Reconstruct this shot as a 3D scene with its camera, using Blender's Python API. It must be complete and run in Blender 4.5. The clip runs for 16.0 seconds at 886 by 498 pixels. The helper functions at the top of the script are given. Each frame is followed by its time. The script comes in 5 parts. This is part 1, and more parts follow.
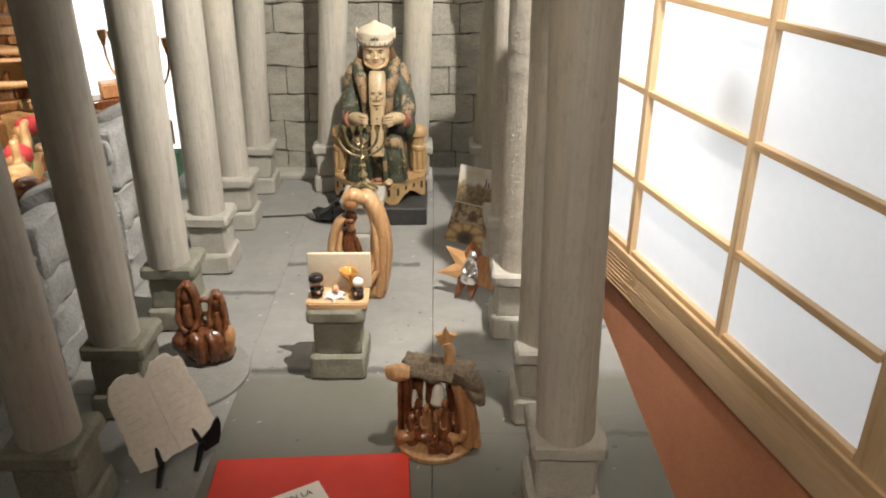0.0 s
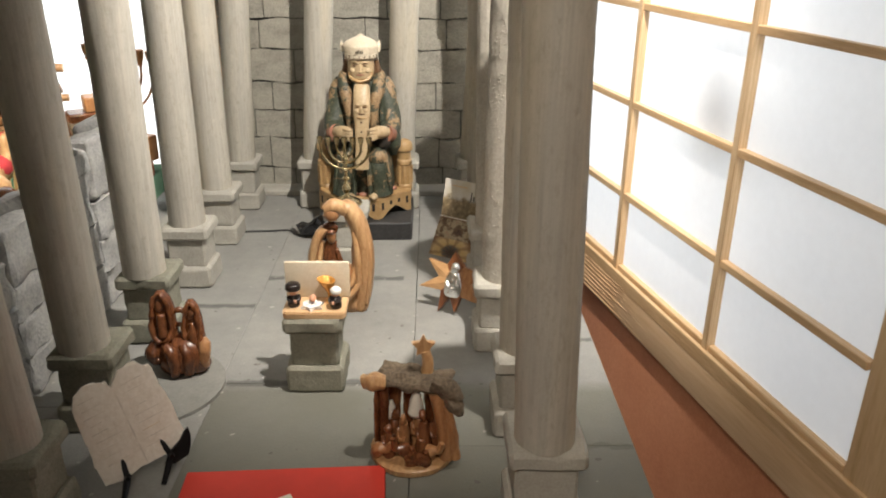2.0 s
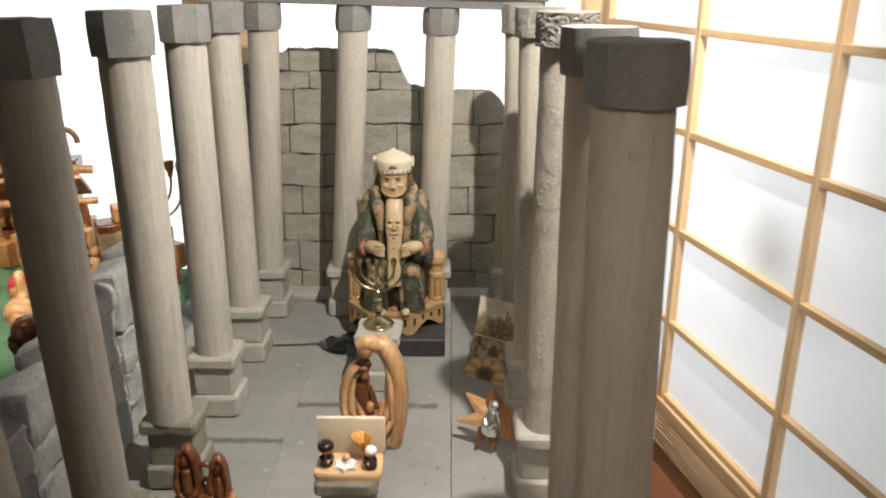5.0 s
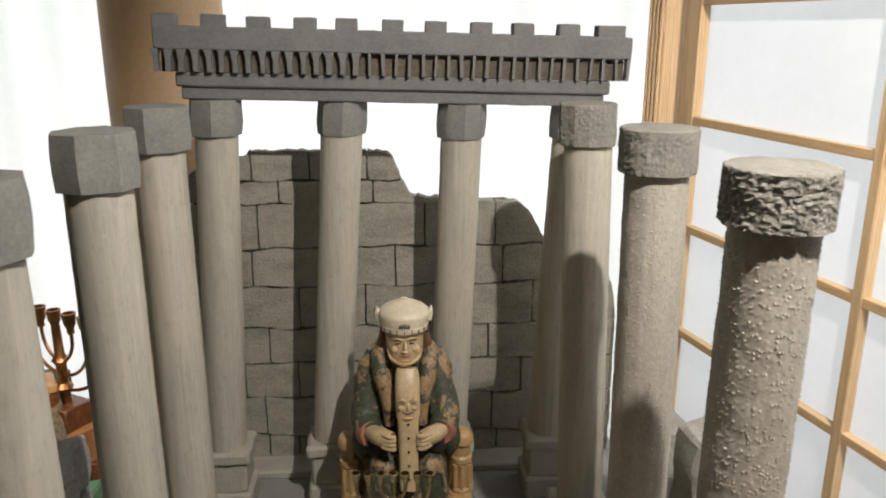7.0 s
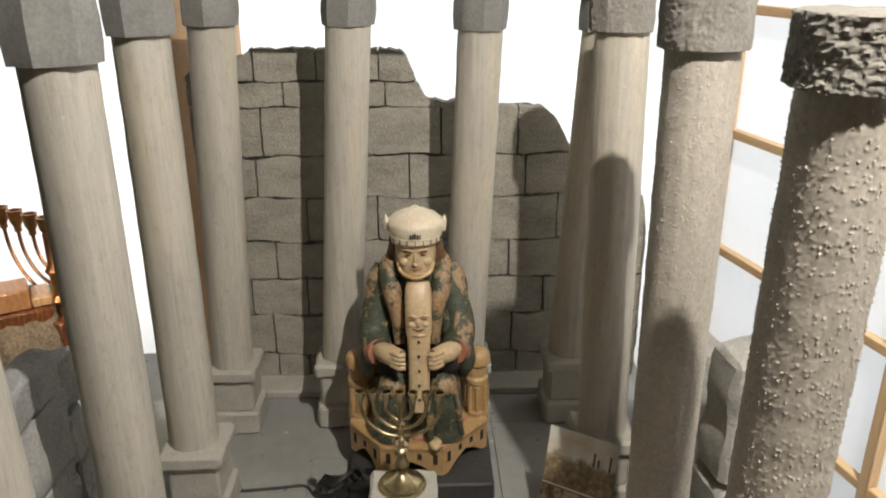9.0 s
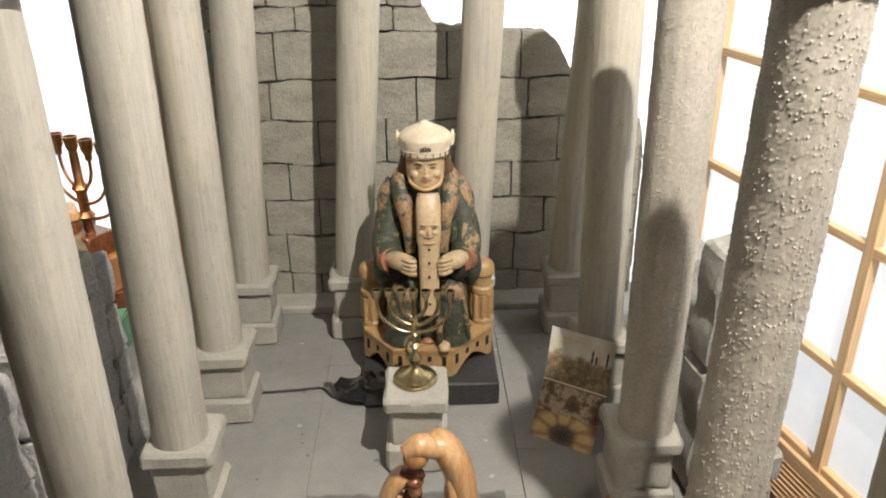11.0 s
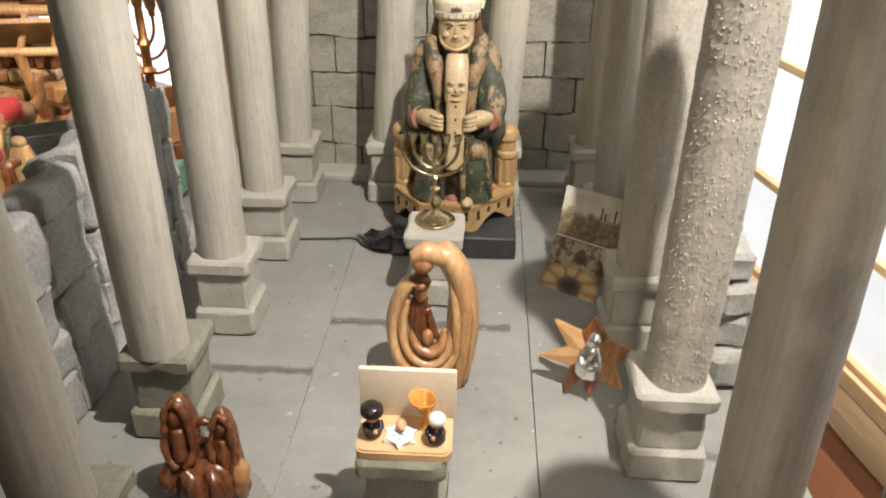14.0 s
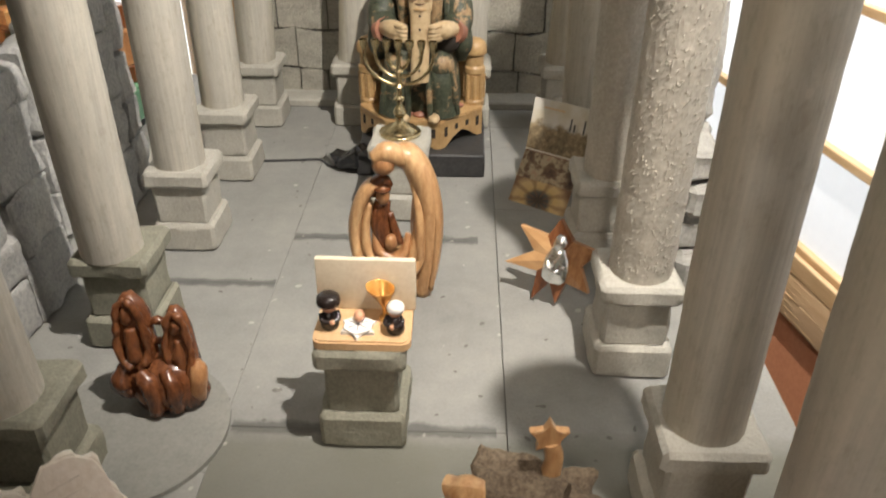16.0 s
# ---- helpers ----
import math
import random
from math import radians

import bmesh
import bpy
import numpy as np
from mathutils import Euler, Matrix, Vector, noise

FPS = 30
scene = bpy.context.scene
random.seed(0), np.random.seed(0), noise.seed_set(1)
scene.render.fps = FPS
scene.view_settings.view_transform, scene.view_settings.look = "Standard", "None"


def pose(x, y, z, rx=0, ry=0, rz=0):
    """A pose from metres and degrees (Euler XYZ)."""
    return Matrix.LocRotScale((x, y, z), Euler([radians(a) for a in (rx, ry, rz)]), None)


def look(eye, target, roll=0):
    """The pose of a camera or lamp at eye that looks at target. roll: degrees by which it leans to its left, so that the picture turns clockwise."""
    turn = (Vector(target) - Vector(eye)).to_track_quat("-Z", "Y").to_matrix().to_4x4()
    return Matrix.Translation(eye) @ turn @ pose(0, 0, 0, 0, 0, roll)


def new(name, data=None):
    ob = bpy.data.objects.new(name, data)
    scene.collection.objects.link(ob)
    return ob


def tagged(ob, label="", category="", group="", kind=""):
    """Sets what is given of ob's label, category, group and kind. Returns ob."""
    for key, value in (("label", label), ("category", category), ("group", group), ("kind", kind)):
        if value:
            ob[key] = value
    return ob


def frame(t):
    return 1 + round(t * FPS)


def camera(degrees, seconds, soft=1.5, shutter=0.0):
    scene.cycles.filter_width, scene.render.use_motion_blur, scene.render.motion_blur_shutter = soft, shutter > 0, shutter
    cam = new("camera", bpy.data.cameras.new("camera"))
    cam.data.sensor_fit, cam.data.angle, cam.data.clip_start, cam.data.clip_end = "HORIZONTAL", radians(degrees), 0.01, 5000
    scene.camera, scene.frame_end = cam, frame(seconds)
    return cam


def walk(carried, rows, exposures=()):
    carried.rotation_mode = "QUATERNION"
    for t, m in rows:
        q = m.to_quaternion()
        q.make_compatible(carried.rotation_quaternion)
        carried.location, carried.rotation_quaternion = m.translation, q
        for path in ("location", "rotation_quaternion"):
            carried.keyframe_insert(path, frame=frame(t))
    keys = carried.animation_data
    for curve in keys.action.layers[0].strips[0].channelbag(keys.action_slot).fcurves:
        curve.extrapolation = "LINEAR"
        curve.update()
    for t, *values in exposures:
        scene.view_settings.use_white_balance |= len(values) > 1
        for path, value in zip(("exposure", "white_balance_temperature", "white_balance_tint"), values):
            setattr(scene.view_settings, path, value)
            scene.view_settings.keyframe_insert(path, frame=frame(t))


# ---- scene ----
# camera
cam = camera(59.88, 16.0, 1.9, 0.5)
EXPOSURES = ((0, -0.04), (2.5, -0.14), (3.5, -0.34), (5.8, -0.42), (6.1, -0.58), (6.5, -0.7), (7.0, -1.05), (7.6, -1.1), (8.2, -0.98), (9.0, -0.75), (11.5, -0.15), (12.5, 0.0), (14.5, 0.0), (16.0, -0.04))
PATH = [
    (0, (0.0399, 0.0905, 0.7329), (0.0616, 1.9063, -0.1051), 0.29),
    (0.2, (0.0412, 0.1142, 0.726), (0.0769, 1.9291, -0.1135), 0.82),
    (0.4, (0.0545, 0.1299, 0.7191), (0.0913, 1.9637, -0.0782), 1.84),
    (0.5, (0.0566, 0.1402, 0.7146), (0.0994, 1.9838, -0.0597), 1.65),
    (1, (0.0622, 0.1417, 0.6895), (0.0637, 1.9914, -0.0712), 1.21),
    (1.5, (0.0534, 0.126, 0.6891), (0.0835, 1.9644, -0.098), 1.15),
    (2, (0.0645, 0.1002, 0.6938), (0.0979, 1.9455, -0.0766), 0.50),
    (2.5, (0.071, 0.0646, 0.7025), (0.1348, 1.9267, -0.0245), 0.32),
    (3, (0.07, 0.0264, 0.7192), (0.1478, 1.9082, 0.0462), 0.57),
    (3.5, (0.0575, -0.0094, 0.7354), (0.1406, 1.8906, 0.1165), 0.62),
    (5.8, (-0.0168, 0.4777, 0.8464), (-0.0738, 2.3496, 0.1446), -0.02),
    (6, (-0.0465, 0.5464, 0.8366), (-0.0725, 2.4158, 0.1262), -0.21),
    (6.1, (-0.0529, 0.5706, 0.8538), (-0.0704, 2.4427, 0.1503), -0.24),
    (6.3, (-0.0735, 0.62, 0.881), (-0.0494, 2.5286, 0.2839), -0.10),
    (6.4, (-0.0798, 0.6382, 0.8901), (-0.0384, 2.5549, 0.3206), -0.14),
    (6.5, (-0.0991, 0.6584, 0.8843), (-0.0215, 2.5812, 0.3396), -0.07),
    (7, (-0.1115, 0.7437, 0.8889), (0.0161, 2.6608, 0.3336), -0.06),
    (7.5, (-0.1003, 0.8028, 0.8744), (-0.0019, 2.7135, 0.2918), -0.18),
    (8, (-0.0894, 0.8427, 0.852), (-0.0253, 2.7414, 0.2269), -0.19),
    (8.5, (-0.0869, 0.8479, 0.835), (-0.0521, 2.7286, 0.1556), -0.36),
    (9, (-0.0855, 0.8315, 0.8197), (-0.034, 2.6958, 0.0973), -0.24),
    (11.5, (-0.112, 0.7201, 0.7787), (-0.0487, 2.5237, -0.0834), -0.24),
    (12, (-0.0814, 0.6975, 0.768), (-0.0267, 2.4875, -0.1224), 0.81),
    (12.5, (-0.0413, 0.6578, 0.7598), (-0.033, 2.4411, -0.1457), 1.26),
    (13, (-0.0384, 0.6182, 0.7491), (-0.1149, 2.3913, -0.1729), 0.18),
    (13.5, (-0.0329, 0.5955, 0.723), (-0.093, 2.362, -0.2129), 0.15),
    (14, (-0.0478, 0.5853, 0.6997), (-0.138, 2.3334, -0.2677), 0.63),
    (14.5, (-0.0269, 0.5774, 0.6761), (-0.1292, 2.312, -0.3141), -0.20),
    (15, (-0.021, 0.5698, 0.6741), (-0.0751, 2.288, -0.348), -0.03),
    (15.5, (-0.0163, 0.562, 0.6684), (-0.0487, 2.2724, -0.3678), 0.37),
    (16, (-0.0211, 0.5694, 0.6223), (-0.0627, 2.2678, -0.4331), 0.55),
]
walk(cam, [(t, look(eye, target, roll)) for t, eye, target, roll in PATH], EXPOSURES)
LAMP, LAMP_AIM, LAMP_W, LAMP_C = (0.27, 0.955, 1.46), (0.0, 1.87, 0.30), 155.0, (1.0, 0.926, 0.85)
SIDE_W, BACK_W, DAY_C = 21.0, 76.0, (0.95, 0.98, 1.0)
# power and tint of the added front fill lights
FILL_W, FILL_C = 2.2, (1.0, 0.87, 0.75)

# ---- world and lights ----
world = bpy.data.worlds.new("world")
scene.world = world
world.use_nodes = True
sky = world.node_tree.nodes.new("ShaderNodeTexSky")
sky.sky_type, sky.sun_disc = "NISHITA", False
sky.sun_elevation, sky.sun_rotation = radians(35), radians(60)
world.node_tree.links.new(sky.outputs[0], world.node_tree.nodes["Background"].inputs[0])
world.node_tree.nodes["Background"].inputs[1].default_value = 0.1


def lamp(name, kind, m, power, colour, **settings):
    data = bpy.data.lights.new(name, kind)
    data.energy, data.color = power, colour
    ob = new(name, data)
    ob.matrix_world = m
    if kind == "AREA":
        data.shape, data.size, data.size_y = "RECTANGLE", settings["w"], settings["h"]
    else:
        data.shadow_soft_size = settings["r"]
        data.spot_size, data.spot_blend = radians(settings["cone"]), 0.65
    return ob


SHOJI_ANGLE = 12.8
SHOJI = pose(0.550, 1.273, 0, 0, 0, SHOJI_ANGLE)      # local y runs along the screen, local x points outdoors
lamp("ceiling_spot", "SPOT", look(LAMP, LAMP_AIM), LAMP_W, LAMP_C, r=0.014, cone=82)
lamp("village_spot", "SPOT", look((-1.0, 1.2, 1.2), (-1.0, 1.95, 0.12)), 95.0, (1.0, 0.86, 0.66), r=0.02, cone=44)
# unseen spot added to brighten the near eastern columns, beam and sill wall
lamp("entrance_spot", "SPOT", look((-0.10, -0.50, 1.60), (0.40, 0.76, 0.10)), 56.0, FILL_C, r=0.09, cone=46)
lamp("daylight_side", "AREA", SHOJI @ pose(0.55, 0.62, 0.85, 0, 90, 0), SIDE_W, DAY_C, w=1.3, h=1.5)
lamp("daylight_back", "AREA", pose(-0.5, 3.33, 0.55, -90, 0, 0), BACK_W, DAY_C, w=3.4, h=1.9)
# unseen fill added behind the camera to lift the south-facing sides
lamp("room_light", "AREA", look((-0.2, -0.35, 1.05), (-0.08, 0.9, 0.15)), FILL_W, FILL_C, w=0.7, h=0.5)


# ---- materials ----
class Nodes:
    """Short hand for building one node material."""

    def __init__(self, name):
        self.mat = bpy.data.materials.new(name)
        self.mat.use_nodes = True
        self.tree = self.mat.node_tree
        self.bsdf = self.tree.nodes["Principled BSDF"]
        self.out = self.tree.nodes["Material Output"]
        self.co = None

    def node(self, kind, **values):
        n = self.tree.nodes.new(kind)
        for k, v in values.items():
            n.inputs[int(k[1:]) if k[0] == "i" and k[1:].isdigit() else k.replace("_", " ")].default_value = v
        return n

    def link(self, a, b):
        self.tree.links.new(a, b)

    def coords(self, stretch=(1, 1, 1), shift=True):
        tc = self.node("ShaderNodeTexCoord")
        mp = self.node("ShaderNodeMapping", Scale=stretch)
        self.link(tc.outputs["Object"], mp.inputs[0])
        if shift:
            info = self.node("ShaderNodeObjectInfo")
            sc = self.math("MULTIPLY", info.outputs["Random"], 3.7)
            cmb = self.node("ShaderNodeCombineXYZ")
            for i in range(3):
                self.link(sc, cmb.inputs[i])
            self.link(cmb.outputs[0], mp.inputs[1])
        return mp.outputs[0]

    def noise(self, vec, scale, detail=4.0, rough=0.55, distort=0.0):
        n = self.node("ShaderNodeTexNoise", Scale=scale, Detail=detail, Roughness=rough, Distortion=distort)
        self.link(vec, n.inputs[0])
        return n.outputs[0]

    def math(self, op, a, b=0.0, clamp=False):
        n = self.node("ShaderNodeMath")
        n.operation, n.use_clamp = op, clamp
        for i, v in enumerate((a, b)):
            if isinstance(v, (int, float)):
                n.inputs[i].default_value = v
            else:
                self.link(v, n.inputs[i])
        return n.outputs[0]

    def ramp(self, fac, *stops):
        n = self.node("ShaderNodeValToRGB")
        el = n.color_ramp.elements
        while len(el) < len(stops):
            el.new(0.5)
        for e, (p, c) in zip(el, stops):
            e.position, e.color = p, (*c, 1)
        self.link(fac, n.inputs[0])
        return n.outputs[0]

    def mix(self, fac, a, b, blend="MIX"):
        n = self.node("ShaderNodeMix")
        n.data_type, n.blend_type = "RGBA", blend
        for v, i in ((fac, 0), (a, 6), (b, 7)):
            if isinstance(v, tuple):
                n.inputs[i].default_value = (*v, 1)
            elif isinstance(v, (int, float)):
                n.inputs[i].default_value = v
            else:
                self.link(v, n.inputs[i])
        return n.outputs[2]

    def finish(self, colour, rough=0.7, bump=None, depth=0.001, strength=0.6, metal=0.0):
        if isinstance(colour, tuple):
            self.bsdf.inputs["Base Color"].default_value = (*colour, 1)
        else:
            self.link(colour, self.bsdf.inputs["Base Color"])
        if isinstance(rough, (int, float)):
            self.bsdf.inputs["Roughness"].default_value = rough
        else:
            self.link(rough, self.bsdf.inputs["Roughness"])
        self.bsdf.inputs["Metallic"].default_value = metal
        if bump is not None:
            b = self.node("ShaderNodeBump", Strength=strength, Distance=depth)
            self.link(bump, b.inputs["Height"])
            self.link(b.outputs[0], self.bsdf.inputs["Normal"])
        return self.mat


def plaster(name, dark, mid, light, scale=9.0, grain=260.0, stretch=(1, 1, 1), rough=0.8, depth=0.0012, strength=0.7, specks=0.0, tight=1.0):
    """Painted plaster, card or concrete: blotches, brushing and fine grain."""
    n = Nodes(name)
    co = n.coords(stretch)
    plain_co = n.coords()
    big, fine = n.noise(co, scale, 5, 0.6), n.noise(plain_co, grain, 3, 0.6)
    mid_n = n.math("ADD", n.math("MULTIPLY", n.noise(co, scale * 6, 5, 0.65), 0.5), n.math("MULTIPLY", n.noise(plain_co, scale * 5, 5, 0.65), 0.5))
    col = n.ramp(n.math("ADD", n.math("MULTIPLY", big, 0.6), n.math("MULTIPLY", mid_n, 0.4)), (0.5 - 0.2 * tight, dark), (0.5, mid), (0.5 + 0.2 * tight, light))
    col = n.mix(0.35, col, n.ramp(fine, (0.3, dark), (0.65, light)), "MIX")
    if specks:
        sp = n.ramp(n.noise(co, 120.0, 2, 0.5), (0.7, (0, 0, 0)), (0.76, (1, 1, 1)))
        col = n.mix(n.math("MULTIPLY", sp, specks), col, light)
    return n.finish(col, rough, n.math("ADD", mid_n, n.math("MULTIPLY", fine, 0.35)), depth, strength)


def timber(name, dark, mid, light, scale=14.0, stretch=(6, 6, 0.6), rough=0.5, turb=0.6, depth=0.0004, warp=2.0):
    """Wood with long grain along local z (or as stretched)."""
    n = Nodes(name)
    co = n.coords(stretch)
    wav = n.node("ShaderNodeTexWave", Scale=scale, Distortion=warp * 3, Detail=3.0)
    wav.inputs["Detail Scale"].default_value = 1.2
    n.link(co, wav.inputs[0])
    blot = n.noise(co, scale * 0.5, 4, 0.6, 0.8)
    fine = n.noise(co, scale * 9, 3, 0.6)
    f = n.math("ADD", n.math("MULTIPLY", wav.outputs[1], turb * 0.5), n.math("MULTIPLY", blot, 1 - turb * 0.5))
    col = n.ramp(f, (0.25, dark), (0.5, mid), (0.72, light))
    col = n.mix(0.25, col, n.ramp(fine, (0.35, dark), (0.6, light)))
    return n.finish(col, rough, n.math("ADD", f, n.math("MULTIPLY", fine, 0.5)), depth, 0.5)


def plain(name, colour, rough=0.5, metal=0.0, vary=0.25, scale=40.0, depth=0.0003):
    n = Nodes(name)
    co = n.coords()
    a = n.noise(co, scale, 4, 0.6)
    lo, hi = tuple(c * (1 - vary) for c in colour), tuple(min(1, c * (1 + vary)) for c in colour)
    return n.finish(n.ramp(a, (0.3, lo), (0.7, hi)), rough, n.noise(co, scale * 8, 3), depth, 0.4, metal)


def brushed(name, dark, mid, light, warm):
    """Grey paint brushed on along local z: long streaks, warm washes, fine grain and a few nicks."""
    n = Nodes(name)
    plain_co = n.coords()
    streak = n.noise(n.coords((130, 130, 2.2)), 1.6, 4, 0.65)
    broad = n.noise(n.coords((26, 26, 2.0)), 1.5, 3, 0.6)
    blot = n.noise(plain_co, 9, 4, 0.6)
    fine = n.noise(plain_co, 320, 2, 0.5)
    f = n.math("ADD", n.math("MULTIPLY", streak, 0.45), n.math("ADD", n.math("MULTIPLY", broad, 0.3), n.math("MULTIPLY", blot, 0.25)))
    col = n.ramp(f, (0.36, dark), (0.5, mid), (0.64, light))
    wash = n.ramp(n.noise(n.coords((9, 9, 1.4)), 1.1, 3, 0.6), (0.48, (0, 0, 0)), (0.66, (1, 1, 1)))
    col = n.mix(n.math("MULTIPLY", wash, 0.55), col, warm)
    col = n.mix(0.14, col, n.ramp(fine, (0.3, dark), (0.7, light)))
    grime = n.ramp(n.noise(n.coords((60, 60, 24)), 2.0, 4, 0.7), (0.52, (0, 0, 0)), (0.70, (1, 1, 1)))
    col = n.mix(n.math("MULTIPLY", grime, 0.35), col, tuple(c * k for c, k in zip(dark, (0.74, 0.68, 0.58))))
    nick = n.ramp(n.noise(plain_co, 70, 1, 0.4), (0.765, (0, 0, 0)), (0.785, (1, 1, 1)))
    col = n.mix(n.math("MULTIPLY", nick, 0.5), col, light)
    return n.finish(col, 0.72, n.math("ADD", streak, n.math("MULTIPLY", fine, 0.3)), 0.0008, 0.5)


M = {}
M["column"] = brushed("column_paint", (0.325, 0.31, 0.27), (0.41, 0.388, 0.33), (0.50, 0.47, 0.395), (0.53, 0.455, 0.31))
M["stucco"] = plaster("rough_stucco", (0.27, 0.25, 0.21), (0.395, 0.365, 0.305), (0.51, 0.475, 0.40), 14, 200, (1, 1, 0.6), 0.85, 0.0009, 0.7, 0.3)
M["capital_rough"] = plaster("rough_capital", (0.13, 0.125, 0.11), (0.215, 0.205, 0.18), (0.31, 0.295, 0.255), 26, 240, (1, 1, 1), 0.88, 0.002, 0.9, 0.2)
M["base"] = plaster("base_concrete", (0.28, 0.268, 0.23), (0.375, 0.36, 0.31), (0.47, 0.45, 0.385), 14, 300, (1, 1, 1), 0.85, 0.0024, 0.9, 0.3)
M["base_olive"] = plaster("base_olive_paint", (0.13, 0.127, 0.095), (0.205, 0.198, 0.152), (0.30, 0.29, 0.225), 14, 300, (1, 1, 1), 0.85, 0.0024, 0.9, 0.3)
M["dull_slab"] = plaster("dull_slab", (0.17, 0.17, 0.155), (0.225, 0.222, 0.20), (0.285, 0.28, 0.25), 10, 260)
M["capital"] = plaster("capital_grey", (0.135, 0.134, 0.128), (0.20, 0.197, 0.185), (0.29, 0.283, 0.26), 18, 260, (1, 1, 1), 0.9, 0.0009, 0.6)
M["brick"] = plaster("wall_block", (0.19, 0.181, 0.155), (0.322, 0.305, 0.256), (0.42, 0.397, 0.33), 12, 240, (1, 1, 2.2), 0.85, 0.0050, 1.0, 0.12, 0.75)
M["mortar"] = plaster("wall_joint", (0.045, 0.045, 0.04), (0.08, 0.078, 0.07), (0.13, 0.125, 0.11), 20, 200)
M["entab"] = plaster("entablature_grey", (0.10, 0.10, 0.098), (0.145, 0.144, 0.14), (0.20, 0.197, 0.188), 16, 260, (1, 1, 1), 0.85, 0.0012, 0.7)
M["slot"] = plaster("slot_shade", (0.05, 0.045, 0.04), (0.085, 0.075, 0.06), (0.16, 0.12, 0.08), 40, 200)
M["rock"] = plaster("ruin_stone", (0.20, 0.20, 0.19), (0.32, 0.31, 0.28), (0.45, 0.43, 0.38), 16, 220, (1, 1, 1), 0.88, 0.003, 0.9, 0.2)
M["blue_rock"] = plaster("side_wall_stone", (0.20, 0.205, 0.21), (0.32, 0.32, 0.31), (0.46, 0.445, 0.395), 9, 180, (1, 1, 1), 0.88, 0.004, 1.0, 0.1)
M["black"] = plaster("black_cloth_block", (0.012, 0.012, 0.013), (0.028, 0.028, 0.028), (0.055, 0.053, 0.05), 20, 200, (1, 1, 1), 0.6)
M["pine"] = timber("pine_lattice", (0.47, 0.295, 0.145), (0.62, 0.42, 0.225), (0.72, 0.53, 0.32), 30, (2, 0.15, 2), 0.5, 0.5)
M["pine_v"] = timber("pine_upright", (0.45, 0.285, 0.14), (0.60, 0.41, 0.22), (0.70, 0.52, 0.315), 30, (2, 2, 0.15), 0.5, 0.5)
M["beam"] = timber("pine_beam", (0.55, 0.35, 0.18), (0.69, 0.47, 0.265), (0.77, 0.57, 0.36), 9, (2.0, 0.16, 2.0), 0.5, 0.3)
M["terracotta"] = plaster("terracotta_wall", (0.54, 0.20, 0.095), (0.65, 0.275, 0.14), (0.73, 0.34, 0.19), 3, 160, (1, 1, 1), 0.7, 0.0006, 0.5)
M["olive"] = timber("olive_wood", (0.17, 0.065, 0.024), (0.35, 0.165, 0.068), (0.50, 0.27, 0.12), 18, (1.6, 2.2, 0.6), 0.32, 0.22, 0.0002, 3.0)
M["olive_dark"] = timber("dark_olive_wood", (0.035, 0.011, 0.005), (0.12, 0.04, 0.015), (0.25, 0.095, 0.036), 26, (1.4, 1.6, 0.7), 0.26, 0.25, 0.0004, 3.5)
M["olive_light"] = timber("light_olive_wood", (0.27, 0.125, 0.048), (0.47, 0.26, 0.115), (0.62, 0.41, 0.21), 18, (1.6, 2.0, 0.6), 0.34, 0.25, 0.0002, 3.0)
M["bark"] = plaster("tree_bark", (0.045, 0.03, 0.02), (0.13, 0.095, 0.06), (0.28, 0.22, 0.15), 30, 240, (1, 1, 1), 0.9, 0.004, 1.0)
M["brass"] = plain("polished_brass", (0.50, 0.41, 0.24), 0.24, 1.0, 0.3, 60)
M["copper"] = plain("aged_copper", (0.42, 0.2, 0.09), 0.35, 1.0, 0.35, 60)
M["silver"] = plain("silver_foil", (0.82, 0.82, 0.80), 0.2, 1.0, 0.1, 60, 0.0008)
M["gold"] = plain("gold_glaze", (0.62, 0.32, 0.08), 0.22, 0.45, 0.3, 80)
M["white_stone"] = plaster("pale_tile", (0.62, 0.58, 0.48), (0.74, 0.70, 0.60), (0.82, 0.79, 0.70), 12, 200, (1, 1, 1), 0.55, 0.0004)
M["clay"] = plaster("clay_base", (0.50, 0.31, 0.15), (0.60, 0.395, 0.205), (0.68, 0.47, 0.27), 20, 200, (1, 1, 1), 0.5, 0.0004)
M["ceramic_black"] = plain("black_glaze", (0.02, 0.014, 0.012), 0.25, 0.0, 0.3)
M["ceramic_white"] = plain("white_glaze", (0.80, 0.78, 0.74), 0.25, 0.0, 0.06)
M["skin_clay"] = plain("pink_clay", (0.62, 0.33, 0.2), 0.45, 0.0, 0.15)
M["ink"] = plain("dark_ink", (0.03, 0.03, 0.035), 0.6, 0.0, 0.2)
M["ink_faint"] = plain("faded_ink", (0.66, 0.605, 0.515), 0.8, 0.0, 0.2)
M["ink_gold"] = plain("gold_ink", (0.66, 0.56, 0.40), 0.6, 0.0, 0.2)
M["red_card"] = plain("red_card", (0.62, 0.045, 0.028), 0.55, 0.0, 0.1, 12)
M["paper_white"] = plain("white_paper", (0.78, 0.75, 0.66), 0.7, 0.0, 0.05, 20)
M["tablet"] = plaster("tablet_plaster", (0.66, 0.59, 0.48), (0.79, 0.735, 0.64), (0.86, 0.82, 0.74), 10, 160, (1, 1, 1), 0.8, 0.0020)
M["iron"] = plain("black_iron", (0.012, 0.012, 0.013), 0.4, 0.6, 0.2)
M["green_cloth"] = plain("green_felt", (0.10, 0.22, 0.13), 0.9, 0.0, 0.2, 30)
